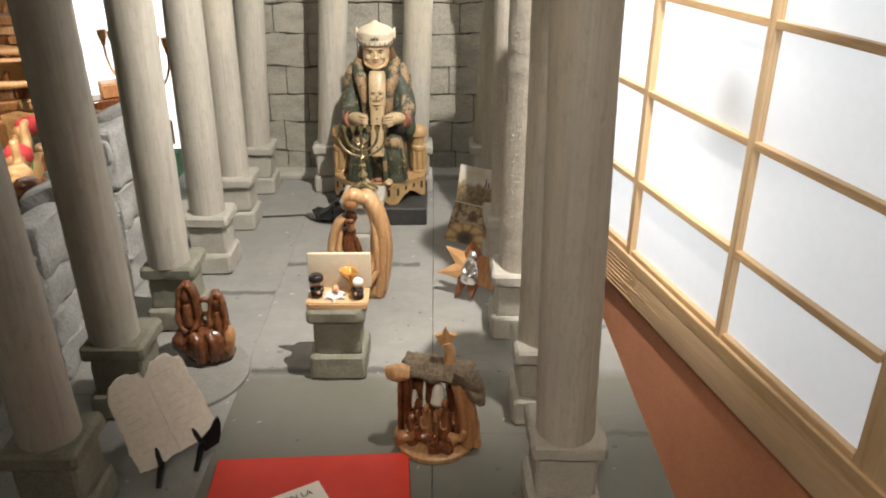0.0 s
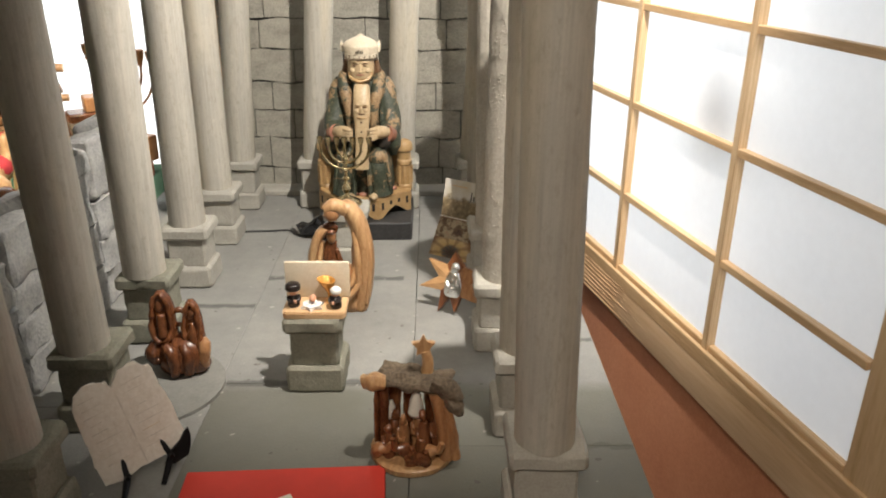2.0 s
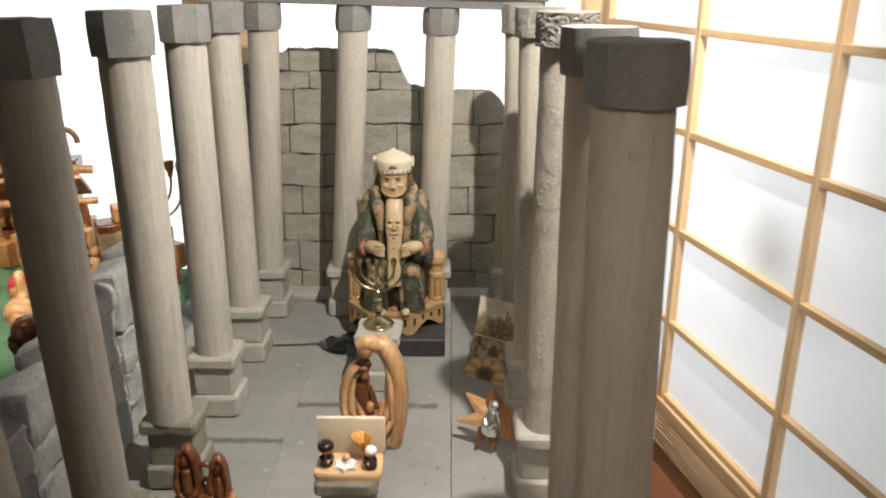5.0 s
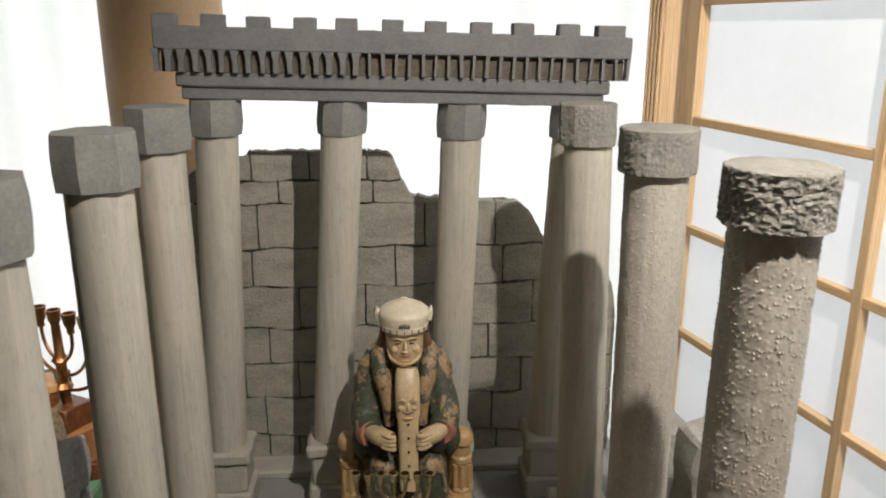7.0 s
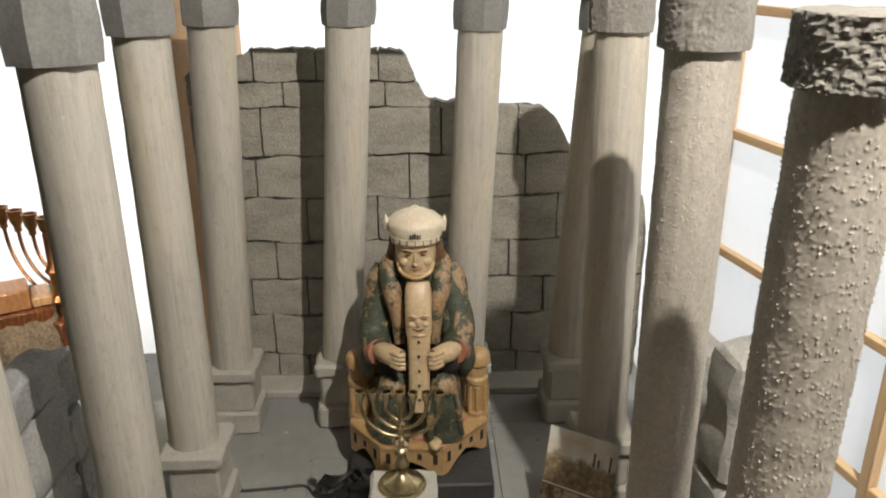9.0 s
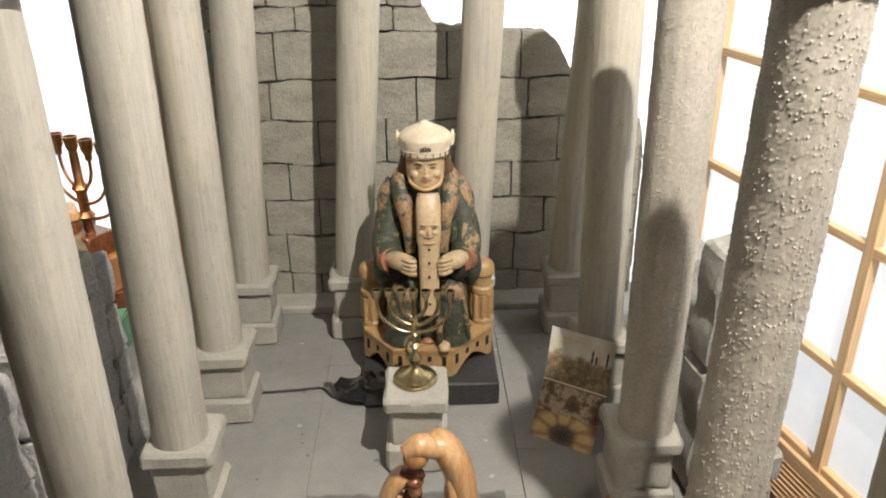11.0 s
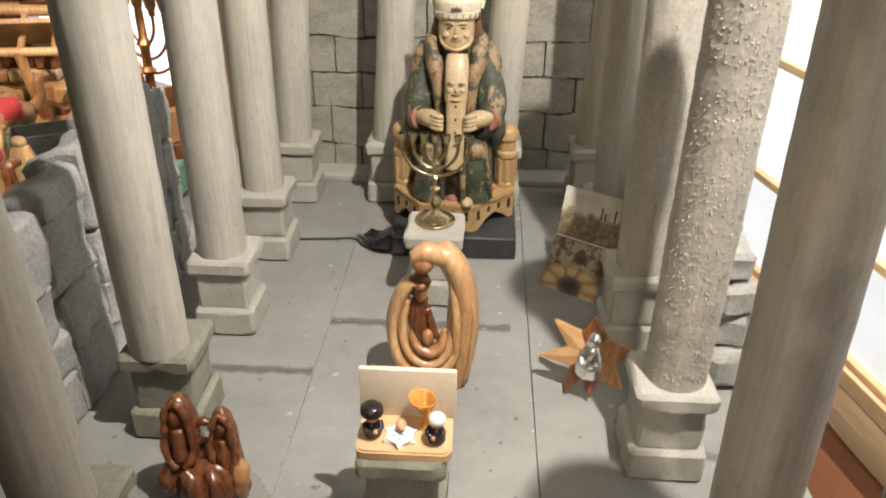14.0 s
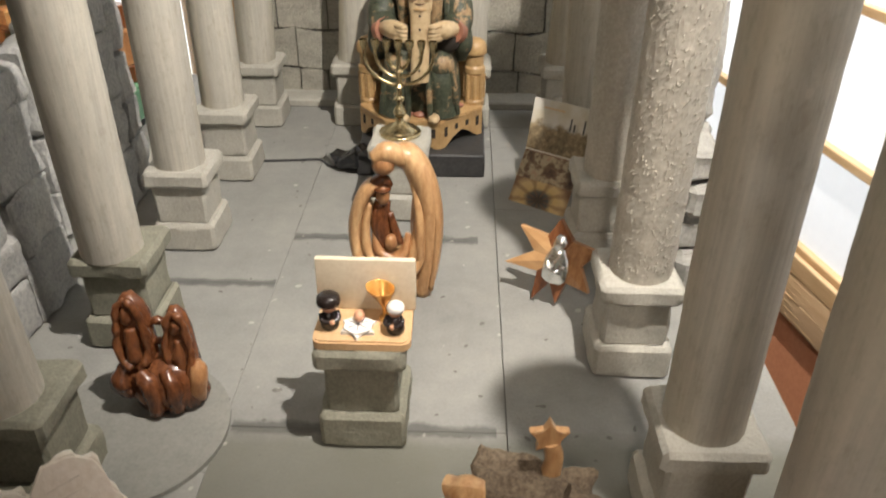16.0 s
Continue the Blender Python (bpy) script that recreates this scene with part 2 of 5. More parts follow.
M["red_cloth"] = plain("red_felt", (0.5, 0.04, 0.05), 0.85, 0.0, 0.2)
M["room"] = plaster("room_plaster", (0.36, 0.30, 0.24), (0.42, 0.36, 0.29), (0.47, 0.41, 0.34), 4, 120)
M["room_floor"] = timber("room_boards", (0.16, 0.08, 0.04), (0.27, 0.15, 0.08), (0.36, 0.22, 0.12), 6, (4, 0.4, 4), 0.5)
M["ceiling"] = plaster("ceiling_plaster", (0.34, 0.31, 0.27), (0.40, 0.37, 0.33), (0.46, 0.43, 0.38), 4, 120)
M["tan_post"] = plaster("tan_timber", (0.50, 0.31, 0.17), (0.56, 0.37, 0.21), (0.62, 0.43, 0.26), 4, 90, (0.3, 0.3, 3), 0.6, 0.0004, 0.4)


def translucent(name, colour, share, fold=0.0):
    n = Nodes(name)
    co = n.coords((1, 1, 1), False)
    fib = n.noise(co, 60.0, 5, 0.7)
    soft = n.noise(co, 5.0, 3, 0.5)
    col = n.mix(0.5, n.ramp(fib, (0.35, tuple(c * 0.95 for c in colour)), (0.65, colour)), n.ramp(soft, (0.3, tuple(c * 0.93 for c in colour)), (0.7, colour)))
    tr = n.node("ShaderNodeBsdfTranslucent")
    df = n.node("ShaderNodeBsdfDiffuse")
    mx = n.node("ShaderNodeMixShader", i0=share)
    for s in (tr, df):
        n.link(col, s.inputs[0])
    n.link(df.outputs[0], mx.inputs[1])
    n.link(tr.outputs[0], mx.inputs[2])
    n.link(mx.outputs[0], n.out.inputs[0])
    return n.mat


M["shoji_paper"] = translucent("shoji_paper", (0.86, 0.87, 0.88), 0.6)
M["curtain"] = translucent("white_curtain_cloth", (0.9, 0.89, 0.85), 0.7)


def floor_paint():
    """Grey painted slabs, with dark worn smears along the cross joints and chipped specks."""
    n = Nodes("grey_floor_paint")
    tc = n.node("ShaderNodeTexCoord")
    co = tc.outputs["Object"]
    big, mid, fine = n.noise(co, 6, 5, 0.6), n.noise(co, 34, 5, 0.65), n.noise(co, 260, 3, 0.6)
    col = n.ramp(n.math("ADD", n.math("MULTIPLY", big, 0.6), n.math("MULTIPLY", mid, 0.4)), (0.3, (0.185, 0.185, 0.175)), (0.5, (0.250, 0.248, 0.230)), (0.72, (0.32, 0.315, 0.285)))
    col = n.mix(0.2, col, n.ramp(fine, (0.3, (0.17, 0.17, 0.16)), (0.65, (0.32, 0.315, 0.29))))
    sep = n.node("ShaderNodeSeparateXYZ")
    n.link(co, sep.inputs[0])
    x, y = sep.outputs[0], sep.outputs[1]
    wob = n.math("MULTIPLY", n.math("SUBTRACT", n.noise(co, 26, 3, 0.6), 0.5), 0.028)
    total = None
    for jy, x0, x1, w in SMEARS:
        dy = n.math("ABSOLUTE", n.math("SUBTRACT", n.math("ADD", y, wob), jy))
        a = n.math("SUBTRACT", 1.0, n.math("DIVIDE", dy, w), True)
        b = n.math("MULTIPLY", n.math("GREATER_THAN", x, x0), n.math("LESS_THAN", x, x1))
        m = n.math("MULTIPLY", a, b)
        total = m if total is None else n.math("MAXIMUM", total, m)
    smear = n.math("MULTIPLY", n.math("MULTIPLY", total, 1.8, True), n.math("ADD", 0.45, n.math("MULTIPLY", mid, 0.6)), True)
    col = n.mix(smear, col, (0.075, 0.075, 0.07))
    # the foremost slabs are painted a darker olive
    fore = n.math("MULTIPLY", n.math("SUBTRACT", n.math("ADD", 1.195, wob), y), 30.0, True)
    fore = n.math("MULTIPLY", fore, n.math("GREATER_THAN", x, -0.28))
    col = n.mix(n.math("MULTIPLY", fore, n.math("ADD", 0.35, n.math("MULTIPLY", big, 0.7)), True), col, (0.120, 0.120, 0.088))
    chips = n.ramp(n.noise(co, 46, 1, 0.4), (0.76, (0, 0, 0)), (0.775, (1, 1, 1)))
    col = n.mix(n.math("MULTIPLY", chips, 0.5), col, (0.52, 0.5, 0.44))
    dots = n.ramp(n.noise(co, 58, 1, 0.4), (0.24, (1, 1, 1)), (0.255, (0, 0, 0)))
    col = n.mix(n.math("MULTIPLY", dots, 0.7), col, (0.09, 0.08, 0.07))
    return n.finish(col, 0.62, n.math("ADD", n.math("MULTIPLY", mid, 0.7), fine), 0.0012, 0.5)


SMEARS = ((1.597, -0.279, 0.008, 0.013), (1.187, -0.270, 0.025, 0.012), (1.468, -0.46, -0.282, 0.012), (1.33, 0.21, 0.36, 0.01), (1.02, 0.25, 0.36, 0.008))
M["floor"] = floor_paint()


# ---- mesh helpers ----
def solid(bm, parts=()):
    bmesh.ops.recalc_face_normals(bm, faces=bm.faces)
    return bm


def as_mesh(name, bm, mats, smooth=False):
    solid(bm)
    me = bpy.data.meshes.new(name)
    bm.to_mesh(me)
    bm.free()
    for m in mats if isinstance(mats, (list, tuple)) else [mats]:
        me.materials.append(M[m])
    if smooth:
        me.polygons.foreach_set("use_smooth", [True] * len(me.polygons))
        if smooth != "all":
            me.set_sharp_from_angle(angle=radians(38))
    return me


def part(name, bm, mat, parent, label="", smooth=True):
    ob = new(name, as_mesh(name, bm, mat, smooth))
    ob.parent = parent
    return tagged(ob, label)


def thing(name, m, label, category, group="", kind="", bm=None, mat=None, smooth=True):
    ob = new(name, as_mesh(name, bm, mat, smooth) if bm else None)
    ob.matrix_world = m
    if not bm:
        ob.empty_display_size = 0.02
    return tagged(ob, label, category, group, kind)


def box(x0, x1, y0, y1, z0, z1, bevel=0.0, seg=1, bm=None, mi=0):
    b = bmesh.new()
    bmesh.ops.create_cube(b, size=1)
    for v in b.verts:
        v.co = Vector((x0 + (v.co.x + 0.5) * (x1 - x0), y0 + (v.co.y + 0.5) * (y1 - y0), z0 + (v.co.z + 0.5) * (z1 - z0)))
    if bevel:
        bmesh.ops.bevel(b, geom=b.edges[:], offset=bevel, segments=seg, affect="EDGES", profile=0.6)
    return merge(bm, b, mi)


def merge(bm, b, mi=0):
    for f in b.faces:
        f.material_index = mi
    if bm is None:
        return b
    vs = {v: bm.verts.new(v.co) for v in b.verts}
    for f in b.faces:
        g = bm.faces.new([vs[v] for v in f.verts])
        g.material_index = f.material_index
    b.free()
    return bm


def moved(b, m):
    bmesh.ops.transform(b, matrix=m, verts=b.verts)
    return b


def grid_box(x0, x1, y0, y1, z0, z1, step, bevel=0.003):
    """A box cut finely enough to be roughened."""
    b = box(x0, x1, y0, y1, z0, z1, bevel)
    for axis, (a, c) in enumerate(((x0, x1), (y0, y1), (z0, z1))):
        k = max(1, int((c - a) / step))
        for i in range(1, k):
            co, no = [0, 0, 0], [0, 0, 0]
            co[axis], no[axis] = a + (c - a) * i / k, 1
            bmesh.ops.bisect_plane(b, geom=b.verts[:] + b.edges[:] + b.faces[:], plane_co=co, plane_no=no)
    return b


def rough(bm, amount, scale, seed=0.0, fine=0.0):
    bm.normal_update()
    for v in bm.verts:
        p = v.co * scale + Vector((seed, seed * 0.7, -seed))
        d = noise.noise(p) * amount
        if fine:
            d += noise.noise(p * 4.1) * fine
        v.co += v.normal * d
    return bm


def lathe(profile, seg=24, bm=None, mi=0, cx=0.0, cy=0.0, flat=1.0, turn=0.0):
    """Turned shape from (radius, z) pairs, closed at both ends."""
    b = bmesh.new()
    rings = [[b.verts.new((cx + r * math.cos(2 * math.pi * (i + turn) / seg), cy + flat * r * math.sin(2 * math.pi * (i + turn) / seg), z)) for i in range(seg)] for r, z in profile]
    for a, c in zip(rings, rings[1:]):
        for i in range(seg):
            b.faces.new((a[i], a[(i + 1) % seg], c[(i + 1) % seg], c[i]))
    b.faces.new(rings[0][::-1])
    b.faces.new(rings[-1])
    return merge(bm, b, mi)


def loft(rings, seg=20, bm=None, mi=0, power=2.0):
    """Skin over ellipses (cx, cy, z, rx, ry)."""
    b = bmesh.new()
    rows = []
    for cx, cy, z, rx, ry in rings:
        row = []
        for i in range(seg):
            a = 2 * math.pi * i / seg
            c, s = math.cos(a), math.sin(a)
            row.append(b.verts.new((cx + rx * math.copysign(abs(c) ** (2 / power), c), cy + ry * math.copysign(abs(s) ** (2 / power), s), z)))
        rows.append(row)
    for a, c in zip(rows, rows[1:]):
        for i in range(seg):
            b.faces.new((a[i], a[(i + 1) % seg], c[(i + 1) % seg], c[i]))
    b.faces.new(rows[0][::-1])
    b.faces.new(rows[-1])
    return merge(bm, b, mi)


def blob(c, r, bm=None, mi=0, seg=16, m=None):
    b = bmesh.new()
    bmesh.ops.create_uvsphere(b, u_segments=seg, v_segments=max(6, seg * 2 // 3), radius=1)
    for v in b.verts:
        v.co = Vector((v.co.x * r[0], v.co.y * r[1], v.co.z * r[2]))
    if m is not None:
        moved(b, m)
    for v in b.verts:
        v.co += Vector(c)
    return merge(bm, b, mi)


def smooth_line(pts, n):
    """Catmull-Rom through the points."""
    pts = [Vector(p) for p in pts]
    ext = [2 * pts[0] - pts[1]] + pts + [2 * pts[-1] - pts[-2]]
    out = []
    for i in range(len(pts) - 1):
        p0, p1, p2, p3 = ext[i:i + 4]
        for k in range(n):
            t = k / n
            out.append(0.5 * (2 * p1 + (p2 - p0) * t + (2 * p0 - 5 * p1 + 4 * p2 - p3) * t * t + (3 * p1 - p0 - 3 * p2 + p3) * t ** 3))
    return out + [pts[-1]]


def tube(pts, radii, seg=12, n=6, bm=None, mi=0, flat=(1, 1)):
    """A round limb along a smooth line; radii are spread along it."""
    line = smooth_line(pts, n)
    rad = smooth_line([(r, 0, 0) for r in radii], max(1, (len(line) - 1) // max(1, len(radii) - 1) + 1)) if len(radii) > 1 else [Vector((radii[0], 0, 0))]
    b = bmesh.new()
    rows, up = [], Vector((0.0, 1.0, 0.0))
    for i, p in enumerate(line):
        d = (line[min(i + 1, len(line) - 1)] - line[max(i - 1, 0)]).normalized()
        side = d.cross(up)
        side = side.normalized() if side.length > 1e-4 else Vector((1, 0, 0))
        nor = side.cross(d).normalized()
        r = rad[min(len(rad) - 1, int(i / max(1, len(line) - 1) * (len(rad) - 1) + 0.5))].x
        rows.append([b.verts.new(p + side * (r * flat[0] * math.cos(2 * math.pi * k / seg)) + nor * (r * flat[1] * math.sin(2 * math.pi * k / seg))) for k in range(seg)])
    for a, c in zip(rows, rows[1:]):
        for k in range(seg):
            b.faces.new((a[k], a[(k + 1) % seg], c[(k + 1) % seg], c[k]))
    b.faces.new(rows[0][::-1])
    b.faces.new(rows[-1])
    return merge(bm, b, mi)


def slab(poly, y0, y1, bevel=0.0, bm=None, mi=0):
    """A flat piece with the outline poly in x, z, between two depths in y."""
    b = bmesh.new()
    a = [b.verts.new((x, y0, z)) for x, z in poly]
    c = [b.verts.new((x, y1, z)) for x, z in poly]
    front = b.faces.new(a)
    b.faces.new(c[::-1])
    for i in range(len(poly)):
        j = (i + 1) % len(poly)
        b.faces.new((a[i], c[i], c[j], a[j]))
    if bevel:
        bmesh.ops.bevel(b, geom=front.edges[:], offset=bevel, segments=2, affect="EDGES")
    return merge(bm, b, mi)


def plate(poly, z0, z1, bevel=0.0, bm=None, mi=0):
    """A flat piece with the outline poly in x, y, between two heights."""
    b = bmesh.new()
    a = [b.verts.new((x, y, z0)) for x, y in poly]
    c = [b.verts.new((x, y, z1)) for x, y in poly]
    b.faces.new(a[::-1])
    top = b.faces.new(c)
    for i in range(len(poly)):
        j = (i + 1) % len(poly)
        b.faces.new((a[i], a[j], c[j], c[i]))
    if bevel:
        bmesh.ops.bevel(b, geom=top.edges[:], offset=bevel, segments=2, affect="EDGES")
    return merge(bm, b, mi)


# ---- room shell ----
def shell():
    thing("room_floor", pose(0, 0, 0), "dark boarded floor of the room", "floor", kind="structure", bm=box(-2.2, 1.6, -2.0, 3.4, -0.86, -0.82), mat="room_floor")
    thing("ceiling", pose(0, 0, 0), "pale plastered ceiling of the room", "ceiling", kind="structure", bm=box(-2.2, 1.6, -2.0, 3.4, 1.75, 1.8), mat="ceiling")
    thing("wall_south", pose(0, 0, 0), "beige plastered wall of the room", "wall", kind="structure", bm=box(-2.2, 1.6, -2.05, -2.0, -0.82, 1.75), mat="room")
    thing("wall_west", pose(0, 0, 0), "beige plastered wall of the room", "wall", kind="structure", bm=box(-2.25, -2.2, -2.0, 2.957, -0.82, 1.75), mat="room")
    thing("wall_east", pose(0, 0, 0), "beige plastered wall of the room", "wall", kind="structure", bm=box(0.72, 0.78, -2.0, 0.3, -0.82, 1.75), mat="room")
    # white curtain with soft folds, daylight behind it
    b = bmesh.new()
    rows = []
    for z in (-0.8, 1.74):
        rows.append([b.verts.new((-2.2 + 2.86 * i / 220, 2.957 + 0.016 * math.sin(i * 0.55) + 0.012 * math.sin(i * 0.21 + 1), z)) for i in range(221)])
    for i in range(220):
        b.faces.new((rows[0][i], rows[0][i + 1], rows[1][i + 1], rows[1][i]))
    thing("curtain", pose(0, 0, 0), "plain white curtain glowing with daylight", "curtain", kind="structure", bm=b, mat="curtain", smooth="all")


shell()


# ---- platform ----
def platform():
    top = -0.004
    base = thing("floor", pose(0, 0, 0), "grey painted slab floor of a model temple", "floor", kind="structure",
                 bm=box(-0.9, 0.362, 0.2, 2.34, -0.12, -0.007, 0.002), mat="mortar")
    cuts = ((-0.9, -0.2801, (0.2, 0.72, 1.12, 1.468, 1.865, 2.34)), (-0.2799, 0.0360, (0.2, 0.80, 1.187, 1.597, 1.95, 2.34)), (0.0370, 0.362, (0.2, 0.60, 1.02, 1.70, 2.05, 2.34)))
    for x0, x1, ys in cuts:
        for y0, y1 in zip(ys, ys[1:]):
            part("slab", box(x0, x1, y0 + 0.0003, y1 - 0.0003, -0.03, 0.0, 0.0006), "floor", base)
    return base


platform()
thing("ledge", pose(0, 0, 0), "low grey ledge along the foot of the block wall", "ledge", kind="structure",
      bm=rough(grid_box(-0.48, 0.30, 2.145, 2.215, -0.001, 0.016, 0.02, 0.003), 0.0015, 30), mat="base")
disc = [(-0.375 + 0.104 * math.cos(a) + (0.0 if math.cos(a) > 0 else -0.0), 1.175 + 0.11 * math.sin(a)) for a in [math.pi * 2 * i / 40 for i in range(40)]]
thing("stone_slab", pose(0, 0, 0), "thin rounded grey slab lying on the floor", "slab", bm=plate(disc, 0.0005, 0.006, 0.002), mat="dull_slab")


# ---- block wall at the back ----
WALL_TOP = ((-0.50, 0.615), (-0.46, 0.640), (-0.399, 0.650), (-0.382, 0.661), (-0.285, 0.663), (-0.20, 0.661), (-0.122, 0.660), (-0.110, 0.647), (-0.096, 0.611), (-0.080, 0.578), (-0.063, 0.569),
            (-0.03, 0.567), (0.03, 0.563), (0.07, 0.562), (0.115, 0.563), (0.138, 0.555), (0.160, 0.535), (0.176, 0.509), (0.188, 0.483), (0.198, 0.445), (0.23, 0.432), (0.29, 0.428), (0.32, 0.412), (0.335, 0.38), (0.345, 0.30))


def wall_top(x):
    for (a, za), (b, zb) in zip(WALL_TOP, WALL_TOP[1:]):
        if x <= b:
            return za + (zb - za) * max(0.0, (x - a) / (b - a)) + 0.005 * noise.noise((x * 60, 3.1, 0)) + 0.004 * noise.noise((x * 190, 8.1, 0))
    return WALL_TOP[-1][1]


def bed_line(x, z):
    """Height of a wavering bed joint."""
    return z + (0.007 * noise.noise((x * 14, z * 40, 2.0)) + 0.0022 * noise.noise((x * 95, z * 90, 5.0)) if z > 0 else 0.0)


def bed_gap(x, z):
    """Half the width of the open joint, which closes here and there."""
    return max(0.0003, 0.0021 + 0.0032 * noise.noise((x * 22, z * 60, 9.0)) + 0.0008 * noise.noise((x * 120, z * 60, 4.0)))


def back_wall():
    rows = (0.0, 0.062, 0.150, 0.228, 0.304, 0.391, 0.472, 0.560, 0.605, 0.72)
    joints = ((-0.38, -0.318, -0.20, -0.02, 0.10, 0.24), (-0.44, -0.383, -0.28, -0.10, 0.089, 0.22), (-0.42, -0.312, -0.15, 0.02, 0.149, 0.26), (-0.367, -0.25, -0.06, 0.079, 0.20), (-0.42, -0.302, -0.17, 0.0, 0.169, 0.27),
              (-0.39, -0.25, -0.109, 0.02, 0.107, 0.23), (-0.42, -0.374, -0.22, -0.05, 0.09, 0.22), (-0.33, -0.15, 0.0, 0.12), (-0.38, -0.27, -0.16))
    outline = [(WALL_TOP[0][0] + 0.006, 0.0)] + [(x + (0.006 if i == 0 else 0), z - 0.008) for i, (x, z) in enumerate(WALL_TOP)] + [(WALL_TOP[-1][0], 0.0)]
    wall = thing("wall_north", pose(0, 0, 0), "ruined grey block wall with a broken sloping top", "wall", kind="structure", bm=slab(outline, 2.218, 2.27), mat="mortar", smooth=False)
    rnd = random.Random(4)
    for r, (z0, z1) in enumerate(zip(rows, rows[1:])):
        xs = (WALL_TOP[0][0], *joints[r], WALL_TOP[-1][0])
        for x0, x1 in zip(xs, xs[1:]):
            g = 0.0017
            n = max(4, int((x1 - x0) / 0.006))
            along = [x0 + g + (x1 - x0 - 2 * g) * i / n for i in range(n + 1)]
            low = [(x, bed_line(x, z0) + bed_gap(x, z0)) for x in along]
            high = [(x, min(bed_line(x, z1) - bed_gap(x, z1), wall_top(x))) for x in along]
            if max(h[1] - l[1] for h, l in zip(high, low)) < 0.012:
                continue
            keep = [i for i in range(n + 1) if high[i][1] - low[i][1] > 0.003]
            side = [k / 6 for k in range(1, 6)]
            a, b = keep[0], keep[-1]
            east = [(low[b][0] + (high[b][0] - low[b][0]) * k + 0.003 * noise.noise((x1 * 70, low[b][1] * 30 + k * 5, 3)), low[b][1] + (high[b][1] - low[b][1]) * k) for k in side]
            west = [(low[a][0] + 0.003 * noise.noise((x0 * 70, low[a][1] * 30 + k * 5, 3)), low[a][1] + (high[a][1] - low[a][1]) * k) for k in reversed(side)]
            poly = [low[i] for i in keep] + east + [high[i] for i in reversed(keep)] + west
            if len(keep) < 3:
                continue
            d = rnd.uniform(-0.003, 0.003)
            part("brick", slab(poly, 2.209 + d, 2.24, 0.0020), "brick", wall)
    return wall


back_wall()


# ---- columns ----
def shaft_mesh(r0, r1, z0, z1, seg=40, rings=26, amount=0.0006, nubs=0.0, seed=0.0):
    b = bmesh.new()
    rows, rnd = [], random.Random(seed)
    taken = {}
    for k in range(rings + 1):
        last, taken = taken, {}
        z = z0 + (z1 - z0) * k / rings
        r = r0 + (r1 - r0) * k / rings
        row = []
        for i in range(seg):
            a = 2 * math.pi * i / seg
            p = Vector((math.cos(a) * r, math.sin(a) * r, z))
            d = amount * noise.noise(p * 40 + Vector((seed, 0, 0))) + amount * 0.7 * noise.noise((p.x * 130 + seed, p.y * 130, p.z * 7))
            if nubs:
                v, dense = rnd.random(), 0.19 + 0.13 * noise.noise(p * 55 + Vector((seed, 2, 0)))
                hit = v < dense and not taken.get(i - 1) and not last.get(i) and not last.get(i + 1) and not last.get(i - 1)
                taken[i] = hit
                d += nubs * ((2.2 * rnd.random() ** 1.6 + 0.35 if hit else 0.2 * v) + 0.35 * noise.noise(p * 190))
            rr = r + d
            row.append(b.verts.new((math.cos(a) * rr, math.sin(a) * rr, z)))
        rows.append(row)
    for a, c in zip(rows, rows[1:]):
        for i in range(seg):
            b.faces.new((a[i], a[(i + 1) % seg], c[(i + 1) % seg], c[i]))
    b.faces.new(rows[0][::-1])
    b.faces.new(rows[-1])
    return b


def capital_mesh(sides, r, z0, z1, seed, lumps=0.0):
    rnd = random.Random(seed)
    b = bmesh.new()
    k = sides
    step = 40 if lumps else 3
    rows = []
    ang = [2 * math.pi * (i + rnd.uniform(-0.12, 0.12)) / k for i in range(k)]
    rad = [r * (rnd.uniform(0.97, 1.05) if k < 20 else rnd.uniform(0.99, 1.02)) for _ in range(k)]
    corners = [Vector((math.cos(a) * q, math.sin(a) * q, 0)) for a, q in zip(ang, rad)]
    ring = []
    per = max(6, 220 // k) if lumps else 3
    for i in range(k):
        for j in range(per):
            ring.append(corners[i].lerp(corners[(i + 1) % k], j / per))
    for s in range(step + 1):
        f = s / step
        z = z0 + (z1 - z0) * f
        edge = 0.965 if s in (0, step) else 1.0
        row = []
        for p in ring:
            q = Vector((p.x * edge, p.y * edge, z))
            d = 0.0012 * noise.noise(q * 70 + Vector((seed, 0, 0)))
            if lumps:
                d += lumps * (0.6 * noise.noise(q * 230 + Vector((seed, 1, 0))) + 0.7 * noise.noise(q * 520) - 0.9 * max(0.0, noise.noise(q * 330 + Vector((9, seed, 0))) - 0.2))
            q += Vector((q.x, q.y, 0)).normalized() * d
            if s == step:
                q.z += 0.0012 * noise.noise(q * 60)
            row.append(b.verts.new(q))
        rows.append(row)
    m = len(ring)
    for a, c in zip(rows, rows[1:]):
        for i in range(m):
            b.faces.new((a[i], a[(i + 1) % m], c[(i + 1) % m], c[i]))
    b.faces.new(rows[0][::-1])
    b.faces.new(rows[-1])
    return b


BASE_H = 0.131


